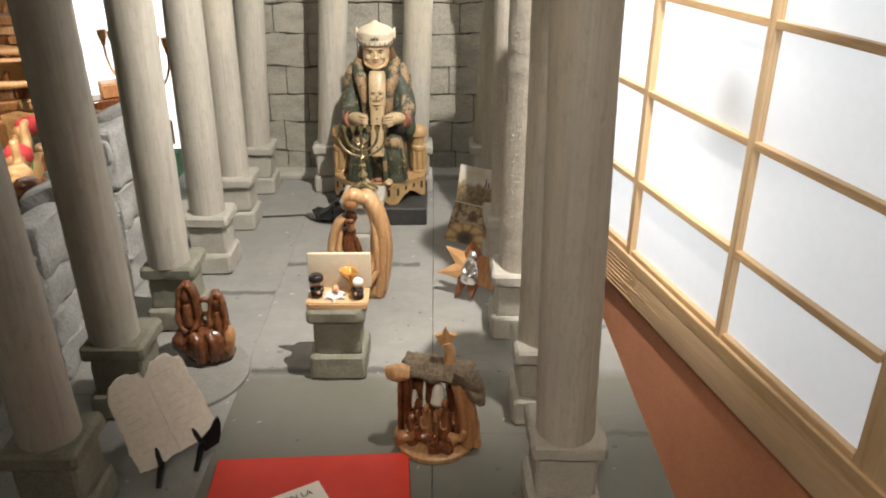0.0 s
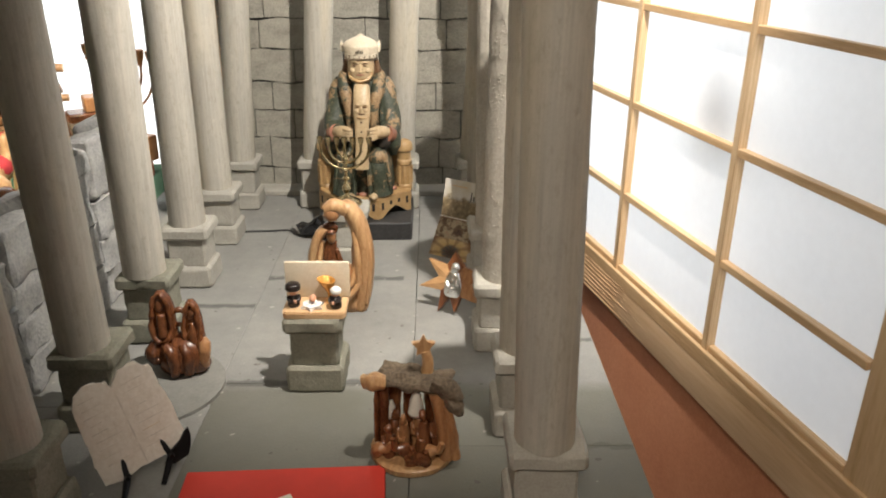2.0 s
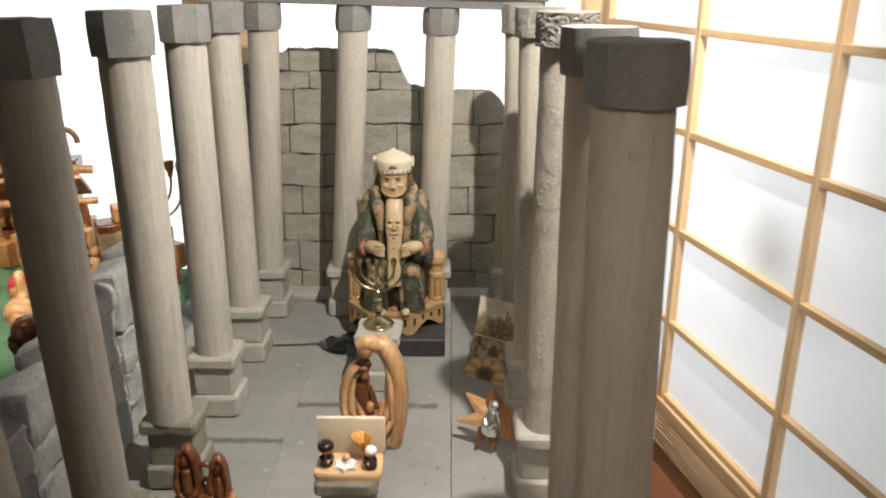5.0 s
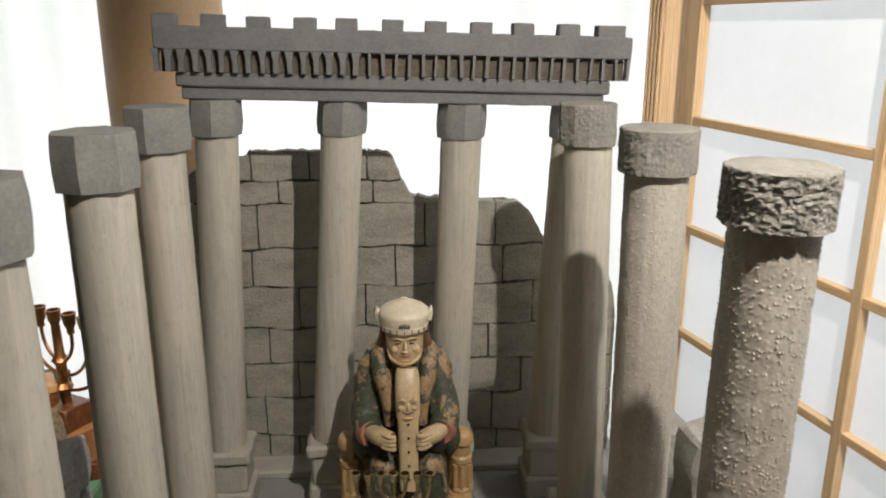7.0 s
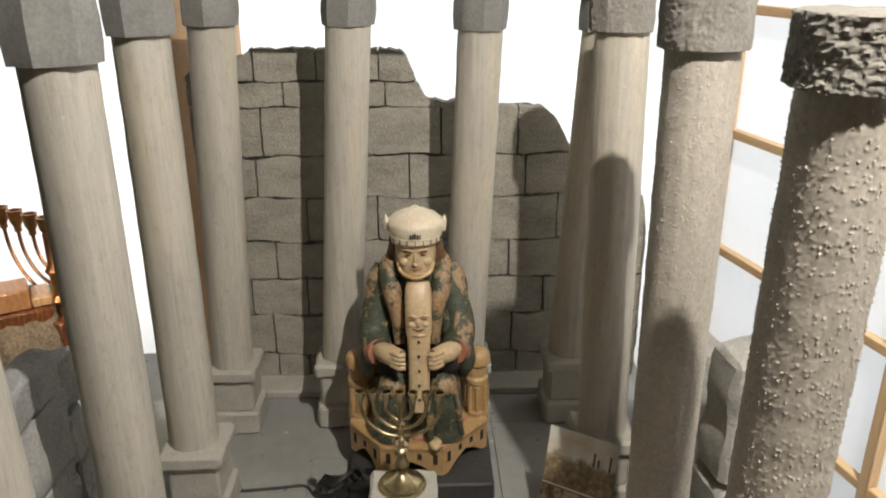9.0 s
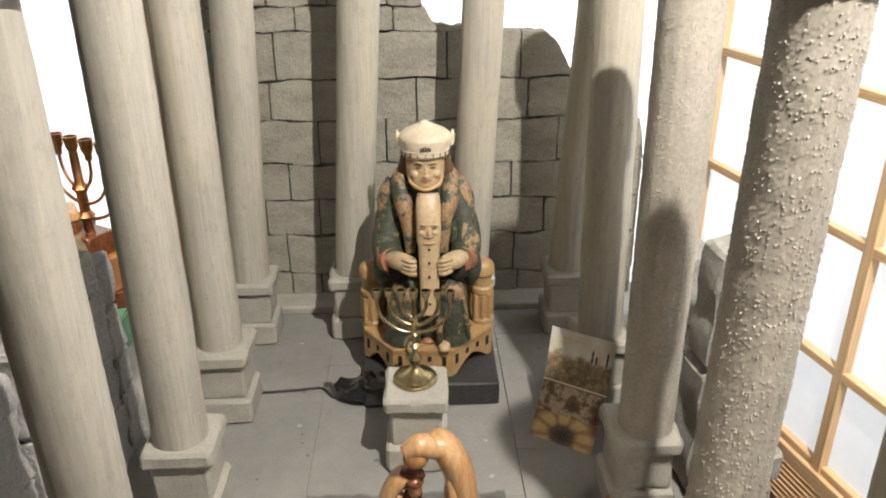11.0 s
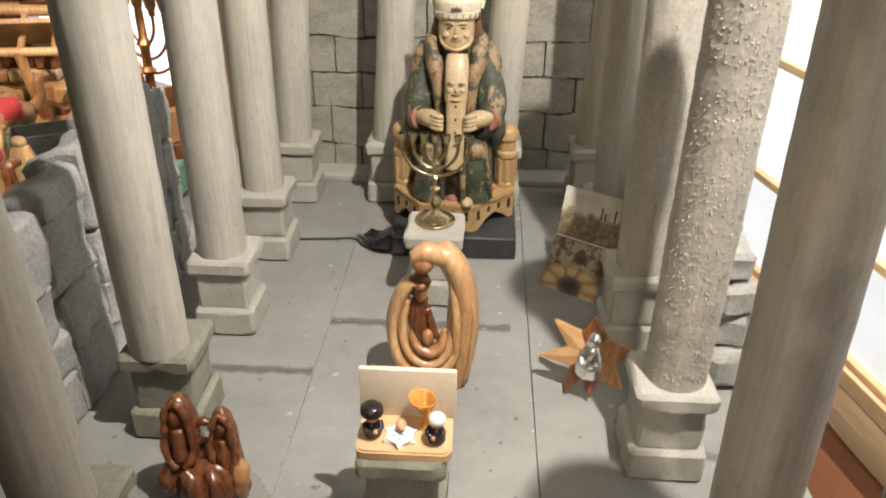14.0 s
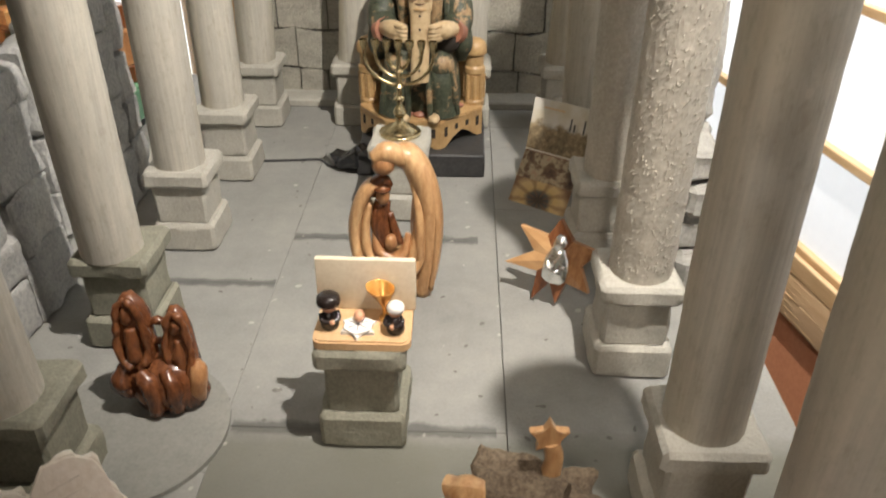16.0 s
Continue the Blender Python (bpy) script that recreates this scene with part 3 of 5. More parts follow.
def pedestal_parts(ob, seed, mat="base", h=BASE_H, half=0.047):
    part("base_foot", rough(grid_box(-half + 0.001, half - 0.001, -half + 0.001, half - 0.001, 0.0, 0.046, 0.010, 0.005), 0.0022, 45, seed, 0.0008), mat, ob)
    part("base_block", rough(grid_box(-half + 0.009, half - 0.009, -half + 0.009, half - 0.009, 0.044, h - 0.024, 0.010, 0.004), 0.0018, 45, seed + 4, 0.0007), mat, ob)
    part("base_cap", rough(grid_box(-half, half, -half, half, h - 0.025, h, 0.010, 0.005), 0.0022, 45, seed + 9, 0.0008), mat, ob)


def leaning(bm, shift, lean):
    for v in bm.verts:
        v.co.x += shift[0] + lean[0] * (v.co.z - BASE_H)
        v.co.y += shift[1] + lean[1] * (v.co.z - BASE_H)
    return bm


def column(x, y, seed, label, material="column", nubs=0.0, sides=8, lumps=0.0, shift=(0, 0), lean=(0, 0), cap=(0.0455, 0.724, 0.784), foot="base", group="temple columns"):
    """A shaft with its capital (radius, foot, top), standing a little askew on a stepped base."""
    ob = thing("column", pose(x, y, 0), label, "column", group)
    pedestal_parts(ob, seed, foot)
    part("shaft", leaning(shaft_mesh(0.0362, 0.0353, BASE_H - 0.002, cap[1] + 0.006, 170 if nubs else 76, 450 if nubs else 44, 0.0007, nubs, seed), shift, lean), material, ob)
    part("capital", leaning(capital_mesh(sides, cap[0], cap[1], cap[2], seed, lumps=lumps), shift, lean), "capital_rough" if lumps > 0.0005 else "capital", ob)
    return ob


smooth_label = "grey painted model column with octagonal capital on a stepped square base"
round_label = "grey painted model column with a dark round capital on a stepped base"
WEST = (((-0.431, 0.859), 1, (0.0, -0.003), (-0.019, -0.037)), ((-0.434, 1.097), 2, (-0.005, -0.009), (0.0, -0.040)), ((-0.436, 1.359), 11, (-0.003, -0.014), (0.022, -0.050)),
        ((-0.433, 1.592), 12, (-0.002, -0.003), (0.014, -0.018)), ((-0.433, 1.826), 13, (-0.004, 0.003), (0.0, 0.022)))
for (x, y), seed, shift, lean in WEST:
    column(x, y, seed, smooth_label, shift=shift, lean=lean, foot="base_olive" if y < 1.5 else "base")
column(0.204, 0.874, 3, round_label, "column", 0.0, 16, 0.0, (-0.002, -0.010), (-0.030, -0.004), (0.042, 0.728, 0.778))
column(0.204, 1.083, 4, round_label, "column", 0.0, 16, 0.0, (-0.002, 0.0), (-0.013, 0.003), (0.042, 0.726, 0.777))
column(0.188, 1.329, 5, "grey model column coated in coarse pebbly stucco, crumbling round capital", "stucco", 0.00066, 28, 0.0022, (0.003, -0.001), (0.001, -0.016), (0.0435, 0.738, 0.785))
column(0.190, 1.590, 6, "grey model column with gritty stucco and a chipped round capital", "stucco", 0.00054, 26, 0.0011, (0.005, -0.004), (-0.020, -0.020), (0.0425, 0.733, 0.783))
column(0.188, 1.840, 7, "grey painted model column with a pitted round capital", "column", 0.0003, 11, 0.0014, (0.0, 0.0), (-0.017, 0.036), (0.0425, 0.722, 0.782))
# the four that carry the beam, which falls a little to the east
column(-0.433, 2.070, 14, smooth_label, shift=(0, -0.003), lean=(0.052, -0.030), cap=(0.0450, 0.7175, 0.7755))
column(-0.236, 2.084, 9, smooth_label, lean=(0.068, -0.030), cap=(0.0420, 0.7145, 0.7700))
column(-0.013, 2.084, 10, smooth_label, lean=(0.036, -0.040), cap=(0.0415, 0.7070, 0.7645))
column(0.180, 2.085, 8, smooth_label, lean=(0.042, -0.020), cap=(0.0430, 0.7030, 0.7595))


# ---- entablature on the back columns ----
def entablature():
    ob = thing("entablature", pose(-0.102, 2.068, 0.7685, 0, 1.5, 0), "dark grey crenellated beam with fluted frieze resting on columns", "entablature")
    part("architrave", rough(grid_box(-0.345, 0.345, -0.043, 0.043, 0.0, 0.02, 0.02, 0.002), 0.0008, 40), "entab", ob)
    part("moulding", rough(grid_box(-0.352, 0.352, -0.050, 0.050, 0.02, 0.043, 0.02, 0.003), 0.0008, 40, 3), "entab", ob)
    # core coloured darker than the ribs to stand for shade between them
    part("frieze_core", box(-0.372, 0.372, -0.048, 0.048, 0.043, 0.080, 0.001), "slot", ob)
    rnd = random.Random(8)
    x = -0.378
    while x < 0.379:
        t = rnd.uniform(0.0020, 0.0030) if x > -0.05 else rnd.uniform(0.0036, 0.0046)
        s = rnd.uniform(-0.0012, 0.0012)
        f = 1.15 if x > -0.05 else 2.0       # the western slots close in arches
        ridge = [(x + s - t, 0.044), (x + s + t, 0.044), (x + t * 0.9, 0.062), (x + t, 0.070), (x + t * f - s, 0.079), (x - t * f - s, 0.079), (x - t, 0.070), (x - t * 0.9, 0.062)]
        part("rib", slab(ridge, -0.062, -0.046, 0.0006), "entab", ob)
        x += rnd.uniform(0.0195, 0.0225)
    part("parapet", rough(grid_box(-0.380, 0.380, -0.062, 0.062, 0.078, 0.113, 0.014, 0.002), 0.0014, 60, 5), "entab", ob)
    for k in range(11):
        c = -0.360 + 0.0705 * k + rnd.uniform(-0.003, 0.003)
        w = 0.017 if k < 10 else 0.0225
        c = min(c, 0.380 - w)
        part("merlon", rough(grid_box(c - w, c + w, -0.061, -0.030, 0.110, 0.131 + rnd.uniform(-0.001, 0.001), 0.008, 0.0015), 0.0012, 90, k), "entab", ob)
    return ob


entablature()


# ---- paper screen ----
def shoji():
    ob = thing("window_1", SHOJI, "pine lattice window screen with white paper panes, lit by daylight", "window", kind="structure")
    z_rows = (-0.0056, 0.186, 0.3745, 0.5605, 0.7408, 0.9274, 1.114, 1.3006)
    s_cols = (-0.353, -0.009, 0.347, 0.725)
    top = 1.33
    # uprights and rails; y runs along the screen
    part("stile", box(-0.012, 0.012, -0.447, -0.353, 0.02, top, 0.002), "pine_v", ob, "broad pine post with long grain")
    part("stile", box(-0.012, 0.012, 0.725, 0.763, -0.02, top, 0.002), "pine_v", ob)
    for s in s_cols[1:3]:
        part("muntin_upright", box(-0.013, 0.004, s - 0.0075, s + 0.0075, 0.0, top, 0.001), "pine_v", ob)
    for z in z_rows[1:]:
        part("muntin", box(-0.011, 0.003, -0.347, 0.725, z - 0.0065, z + 0.0065, 0.001), "pine", ob)
    part("bottom_rail", box(-0.0075, 0.012, -0.347, 0.725, 0.014, 0.031, 0.0015), "pine", ob)
    for s0, s1 in zip(s_cols, s_cols[1:]):
        for z0, z1 in zip(z_rows, z_rows[1:]):
            b = bmesh.new()
            n = 6
            vs = [[b.verts.new((0.0045 + 0.0008 * noise.noise((s0 * 9 + i, z0 * 9 + j, 0)), s0 + (s1 - s0) * i / n, z0 + (z1 - z0) * j / n)) for j in range(n + 1)] for i in range(n + 1)]
            for i in range(n):
                for j in range(n):
                    b.faces.new((vs[i][j], vs[i + 1][j], vs[i + 1][j + 1], vs[i][j + 1]))
            part("pane", b, "shoji_paper", ob, smooth="all")
    # sill: pale track with a groove, then the broad beam
    part("sill_track", box(-0.0185, -0.0095, -0.9, 0.80, -0.005, 0.0225, 0.0015), "pine", ob)
    beam = part("sill_beam", box(-0.0175, 0.012, -0.9, 0.80, -0.078, 0.0135, 0.002, 2), "beam", ob, "broad knotty pine beam under the screen")
    rnd = random.Random(17)
    for k in range(8):                     # long ridges of raised grain, fading out towards the near end
        z, start = -0.072 + 0.0098 * k, rnd.uniform(0.08, 0.20)
        ridge = bmesh.new()
        tube([(-0.0166, start, z), (-0.0172, start + 0.12, z + 0.0006), (-0.0174, 0.55, z), (-0.0174, 0.77, z)], [0.0004, 0.0010, 0.0018, 0.0019], 8, 5, ridge, 0, (1.5, 0.7))
        part("groove_strip", ridge, "beam", beam)
    tag = part("paper_tag", moved(box(-0.0008, 0.0008, -0.0165, 0.0165, -0.0165, 0.0165), pose(-0.0135, -0.357, 0.356, 48, 0, 0)), "paper_white", ob, "small cream paper square stuck on the post")
    part("knot", moved(lathe([(0.004, 0.0), (0.004, 0.0012), (0.001, 0.0016)], 10), pose(-0.0120, -0.352, 0.538, 0, -90, 0)), "bark", ob, "dark knot in the post")
    return ob


shoji()
thing("vase", SHOJI @ pose(0.105, 0.10, 0.40), "dark rounded vase dimly seen behind the paper", "vase", bm=lathe([(0.03, 0.0), (0.05, 0.02), (0.055, 0.05), (0.04, 0.085), (0.022, 0.10), (0.024, 0.115)], 24), mat="bark")
thing("outer_ledge", SHOJI @ pose(0.105, 0.10, 0.0), "narrow ledge outside the paper screen", "ledge", kind="structure", bm=box(-0.03, 0.03, -0.06, 0.06, 0.38, 0.3995), mat="paper_white")
thing("wall_sill", SHOJI, "terracotta painted wall below the paper screen", "wall", kind="structure", bm=box(-0.005, 0.012, -1.6, 0.80, -0.82, -0.0785, 0.001), mat="terracotta")
thing("wall_lintel", SHOJI, "beige wall above the paper screen", "wall", kind="structure", bm=box(-0.03, 0.012, -1.2, 0.88, 1.332, 1.75), mat="room")
thing("wall_pier", SHOJI, "tan boarded pier beside the paper screen", "wall", kind="structure", bm=box(-0.010, 0.012, -1.45, -0.449, 0.0145, 1.33, 0.002), mat="pine_v")


def corner_post():
    ob = thing("corner_post", SHOJI @ pose(0, 0.82, 0), "tall grooved pine door post", "post", kind="structure")
    part("post", box(-0.03, 0.04, -0.022, 0.03, -0.82, 1.74, 0.002), "pine_v", ob)
    for k in range(4):
        part("bead", box(-0.034, -0.0285, -0.018 + 0.0115 * k, -0.012 + 0.0115 * k, -0.82, 1.74, 0.001), "beam", ob)


corner_post()
thing("timber_post", pose(-0.676, 2.787, 0), "tall tan round timber post before the white curtain", "post", kind="structure",
      bm=lathe([(0.148, -0.82), (0.146, 0.3), (0.148, 0.75), (0.145, 1.2), (0.147, 1.74)], 40), mat="tan_post", smooth="all")


# ---- seated statue ----
def robe_paint(name="worn_green_robe", low=0.50):
    n = Nodes(name)
    co = n.coords((1, 1, 1), False)
    a, f = n.noise(co, 34, 6, 0.7, 0.5), n.noise(co, 160, 3, 0.6)
    g = n.ramp(f, (0.3, (0.024, 0.03, 0.019)), (0.7, (0.07, 0.08, 0.05)))
    o = n.ramp(f, (0.3, (0.22, 0.13, 0.06)), (0.7, (0.38, 0.26, 0.14)))
    patch = n.ramp(a, (low, (0, 0, 0)), (low + 0.05, (0.9, 0.9, 0.9)))
    return n.finish(n.mix(patch, g, o), 0.55, n.math("ADD", a, f), 0.0015, 0.6)


M["robe"] = robe_paint(low=0.535)
M["robe_worn"] = robe_paint("worn_ochre_collar", 0.47)
M["ochre"] = plaster("ochre_glaze", (0.26, 0.145, 0.055), (0.40, 0.255, 0.11), (0.52, 0.36, 0.18), 30, 200, (1, 1, 1), 0.42, 0.0008)
M["flesh"] = plaster("aged_cream_glaze", (0.32, 0.22, 0.115), (0.45, 0.335, 0.19), (0.54, 0.42, 0.26), 26, 200, (1, 1, 1), 0.4, 0.0006)
M["cream"] = plaster("cream_glaze", (0.46, 0.37, 0.24), (0.62, 0.54, 0.40), (0.70, 0.64, 0.51), 26, 200, (1, 1, 1), 0.42, 0.0006)
M["cuff"] = plain("rose_glaze", (0.30, 0.13, 0.08), 0.5, 0.0, 0.3)
M["hair"] = plain("brown_glaze", (0.14, 0.075, 0.035), 0.5, 0.0, 0.35)
# near black for hat marks, and for shade painted into slots and hollows
M["marks_shade_black"] = plain("dark_marks_and_shade", (0.02, 0.015, 0.01), 0.8)


def statue():
    ROBE, OCH, FL, CR, CUFF, HAIR, DARK, WORN = range(8)
    b = bmesh.new()
    # throne foot: faceted skirt with pointed arches
    ring = [(-0.112, 0.07), (-0.112, -0.02), (-0.060, -0.088), (0.038, -0.096), (0.112, -0.02), (0.112, 0.07)]
    plate(ring, 0.042, 0.052, 0.002, b, OCH)
    for (x0, y0), (x1, y1) in zip(ring, ring[1:]):
        d = Vector((x1 - x0, y1 - y0, 0))
        ln = d.length
        poly = [(0, 0), (0.012, 0), (ln * 0.32, 0.016), (ln * 0.5, 0.024), (ln * 0.68, 0.016), (ln - 0.012, 0), (ln, 0), (ln, 0.046), (0, 0.046)]
        m = pose(x0, y0, 0, 0, 0, math.degrees(math.atan2(d.y, d.x)))
        merge(b, moved(slab(poly, 0.0, 0.012), m), OCH)
        k = max(2, int(ln / 0.022))
        for i in range(k):
            c = ln * (i + 0.5) / k
            h = 0.012 if 0.25 < (i + 0.5) / k < 0.75 else 0.02
            merge(b, moved(box(c - 0.0035, c + 0.0035, -0.0008, 0.004, 0.041 - h, 0.039), m), DARK)
    # clustered posts of the throne
    for s in (-1, 1):
        prof = [(0.024, 0.048), (0.024, 0.058), (0.020, 0.062), (0.020, 0.108), (0.024, 0.112), (0.024, 0.120), (0.020, 0.124), (0.020, 0.142), (0.026, 0.147), (0.026, 0.158), (0.022, 0.166), (0.012, 0.172)]
        lathe([(r * 0.8, z) for r, z in prof], 18, b, OCH, s * 0.096, 0.006)
        for a in range(5):
            t = math.pi * (1.0 + a / 4)
            x, y = s * 0.096 + 0.0165 * math.cos(t), 0.006 + 0.0165 * math.sin(t)
            lathe([(0.004, 0.062), (0.004, 0.108)], 8, b, OCH, x, y)
    box(-0.085, 0.085, 0.035, 0.075, 0.05, 0.13, 0.006, 1, b, OCH)
    # robe: lap, torso, sloping shoulders
    loft([(0, 0.0, 0.050, 0.070, 0.062), (0, -0.004, 0.07, 0.073, 0.068), (0, -0.006, 0.11, 0.070, 0.066), (0, -0.006, 0.14, 0.066, 0.060), (0, 0.004, 0.165, 0.058, 0.052), (0, 0.012, 0.19, 0.052, 0.044),
          (0, 0.012, 0.24, 0.054, 0.042), (0, 0.012, 0.275, 0.058, 0.042), (0, 0.012, 0.298, 0.052, 0.038), (0, 0.010, 0.316, 0.041, 0.033), (0, 0.008, 0.332, 0.030, 0.027)], 28, b, ROBE, 2.3)
    for k in range(9):
        t = radians(195 + 18.75 * k)
        blob((0.069 * math.cos(t), -0.002 + 0.066 * math.sin(t), 0.055), (0.012, 0.010, 0.006), b, CUFF, 8)
    for s in (-1, 1):
        tube([(s * 0.030, -0.045, 0.160), (s * 0.036, -0.062, 0.12), (s * 0.040, -0.060, 0.08), (s * 0.043, -0.060, 0.054)], [0.027, 0.027, 0.026, 0.028], 14, 6, b, ROBE)
        tube([(s * 0.026, 0.01, 0.165), (s * 0.031, -0.05, 0.162)], [0.032, 0.028], 14, 6, b, ROBE)
        for k in range(3):
            x = s * (0.016 + 0.020 * k)
            tube([(x, -0.083 + 0.004 * k, 0.14), (x * 1.1, -0.088 + 0.006 * k, 0.10), (x * 1.2, -0.086 + 0.008 * k, 0.058)], [0.005, 0.006, 0.005], 8, 5, b, ROBE)
        blob((s * 0.026, -0.088, 0.056), (0.011, 0.018, 0.008), b, FL, 12)
        # arm, cuff, hand
        tube([(s * 0.044, 0.008, 0.296), (s * 0.058, 0.000, 0.262), (s * 0.066, -0.020, 0.216), (s * 0.058, -0.052, 0.200)], [0.022, 0.024, 0.025, 0.023], 14, 8, b, ROBE)
        tube([(s * 0.062, -0.046, 0.200), (s * 0.055, -0.060, 0.204)], [0.0225, 0.021], 14, 3, b, CUFF)
        tube([(s * 0.058, -0.056, 0.206), (s * 0.042, -0.078, 0.210), (s * 0.024, -0.090, 0.210)], [0.013, 0.0155, 0.0125], 12, 6, b, FL)
        for k in range(4):
            z = 0.2215 - 0.0072 * k
            tube([(s * 0.038, -0.092, z), (s * 0.026, -0.101, z - 0.001), (s * 0.018, -0.0985, z - 0.002)], [0.0042, 0.0044, 0.0036], 8, 4, b, FL)
        # wide hanging sleeve
        tube([(s * 0.066, -0.034, 0.205), (s * 0.073, -0.036, 0.175), (s * 0.072, -0.030, 0.145)], [0.020, 0.018, 0.008], 12, 6, b, ROBE)
        tube([(s * 0.050, 0.004, 0.285), (s * 0.047, -0.024, 0.235), (s * 0.050, -0.034, 0.19)], [0.010, 0.008, 0.006], 8, 6, b, ROBE)
    # broad worn collar over both shoulders; black blobs paint the shade behind the pipe
    for g in (-1, 1):
        tube([(g * 0.026, 0.022, 0.338), (g * 0.040, 0.000, 0.326), (g * 0.037, -0.026, 0.296), (g * 0.028, -0.040, 0.255), (g * 0.027, -0.046, 0.212)], [0.009, 0.015, 0.0155, 0.0125, 0.008], 14, 8, b, WORN)
        tube([(g * 0.052, 0.016, 0.318), (g * 0.062, 0.006, 0.290), (g * 0.066, -0.006, 0.258)], [0.012, 0.017, 0.014], 12, 6, b, WORN)
        blob((g * 0.037, -0.064, 0.146), (0.024, 0.024, 0.024), b, WORN, 14)
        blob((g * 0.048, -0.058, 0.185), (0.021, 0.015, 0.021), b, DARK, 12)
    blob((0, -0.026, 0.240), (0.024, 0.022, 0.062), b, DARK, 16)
    # long carved pipe, its upper third a bald head with a face
    pm = pose(0.003, -0.106, 0.128, -16, 0, 0)
    pipe = loft([(0, 0, 0.0, 0.0145, 0.011), (0, 0, 0.004, 0.0152, 0.012), (0, 0, 0.060, 0.0158, 0.0125), (0, 0, 0.112, 0.0172, 0.0130), (0, -0.001, 0.119, 0.0192, 0.0150), (0, -0.002, 0.138, 0.0198, 0.0160),
                 (0, -0.001, 0.150, 0.0200, 0.0160), (0, 0.001, 0.170, 0.0200, 0.0155), (0, 0.003, 0.186, 0.0192, 0.0140), (0, 0.005, 0.196, 0.0165, 0.0110)], 24, None, 0, 2.8)
    merge(b, moved(pipe, pm), FL)
    merge(b, moved(blob((0, -0.0180, 0.137), (0.0034, 0.0040, 0.0065)), pm), FL)
    for g in (-1, 1):
        merge(b, moved(tube([(g * 0.003, -0.0182, 0.1452), (g * 0.009, -0.0188, 0.1480), (g * 0.0155, -0.0150, 0.1455)], [0.0014, 0.0020, 0.0012], 8, 4), pm), FL)
        merge(b, moved(blob((g * 0.0085, -0.0172, 0.1425), (0.0044, 0.0018, 0.0016)), pm), HAIR)
        merge(b, moved(blob((g * 0.0105, -0.0155, 0.1345), (0.0056, 0.0042, 0.0046)), pm), FL)
    merge(b, moved(tube([(-0.009, -0.0158, 0.1280), (0, -0.0184, 0.1262), (0.009, -0.0158, 0.1280)], [0.0010, 0.0016, 0.0010], 8, 5), pm), HAIR)
    merge(b, moved(tube([(-0.0175, -0.009, 0.1195), (0, -0.0165, 0.1180), (0.0175, -0.009, 0.1195)], [0.0018, 0.0022, 0.0018], 8, 5), pm), OCH)
    for k in range(5):
        merge(b, moved(lathe([(0.0021, 0), (0.0021, 0.004)], 10), pm @ pose(0, -0.0118, 0.020 + 0.022 * k, 90, 0, 0)), DARK)
    # head with hair, beard and a flaring soft hat
    loft([(0, -0.024, 0.315, 0.012, 0.012), (0, -0.026, 0.320, 0.022, 0.021), (0, -0.024, 0.333, 0.029, 0.028), (0, -0.020, 0.352, 0.0325, 0.031), (0, -0.018, 0.372, 0.033, 0.032), (0, -0.016, 0.385, 0.031, 0.031)], 24, b, FL)
    blob((0, -0.004, 0.352), (0.0375, 0.030, 0.040), b, HAIR, 20)
    loft([(0, -0.026, 0.314, 0.010, 0.013), (0, -0.028, 0.320, 0.020, 0.021), (0, -0.027, 0.328, 0.025, 0.0245), (0, -0.025, 0.3335, 0.022, 0.022)], 18, b, OCH)
    blob((0, -0.0515, 0.3510), (0.0036, 0.0065, 0.0105), b, FL, 12)
    blob((0, -0.0535, 0.3450), (0.0056, 0.0058, 0.0038), b, FL, 10)
    for s in (-1, 1):
        tube([(s * 0.021, -0.0440, 0.3640), (s * 0.012, -0.0495, 0.3660), (s * 0.004, -0.0515, 0.3635)], [0.0016, 0.0024, 0.0018], 8, 3, b, FL)
        tube([(s * 0.019, -0.0455, 0.3610), (s * 0.012, -0.0490, 0.3625), (s * 0.005, -0.0505, 0.3605)], [0.0008, 0.0012, 0.0009], 6, 3, b, HAIR)
        blob((s * 0.0115, -0.0490, 0.3575), (0.0056, 0.0022, 0.0019), b, HAIR, 8)
        blob((s * 0.017, -0.0440, 0.3460), (0.008, 0.007, 0.007), b, FL, 10)
        tube([(s * 0.034, -0.008, 0.365), (s * 0.037, -0.002, 0.338), (s * 0.033, 0.004, 0.318)], [0.009, 0.010, 0.005], 10, 5, b, HAIR)
    tube([(-0.009, -0.0500, 0.3370), (0, -0.0535, 0.3372), (0.009, -0.0500, 0.3370)], [0.0012, 0.0018, 0.0012], 6, 3, b, CUFF)
    tube([(-0.027, -0.034, 0.342), (-0.021, -0.043, 0.329), (0, -0.0500, 0.3215), (0.021, -0.043, 0.329), (0.027, -0.034, 0.342)], [0.0025, 0.0032, 0.0036, 0.0032, 0.0025], 8, 4, b, OCH)
    loft([(0, -0.014, 0.371, 0.0385, 0.038), (0, -0.014, 0.380, 0.0405, 0.040), (0, -0.014, 0.397, 0.0455, 0.044), (0, -0.013, 0.402, 0.0445, 0.0435), (0, -0.012, 0.409, 0.036, 0.036), (0, -0.012, 0.415, 0.022, 0.022), (0, -0.012, 0.421, 0.006, 0.006)], 28, b, CR)
    lathe([(0.0395, 0.370), (0.0412, 0.372), (0.0425, 0.381), (0.0415, 0.383)], 28, b, CR, 0, -0.014, 0.98)
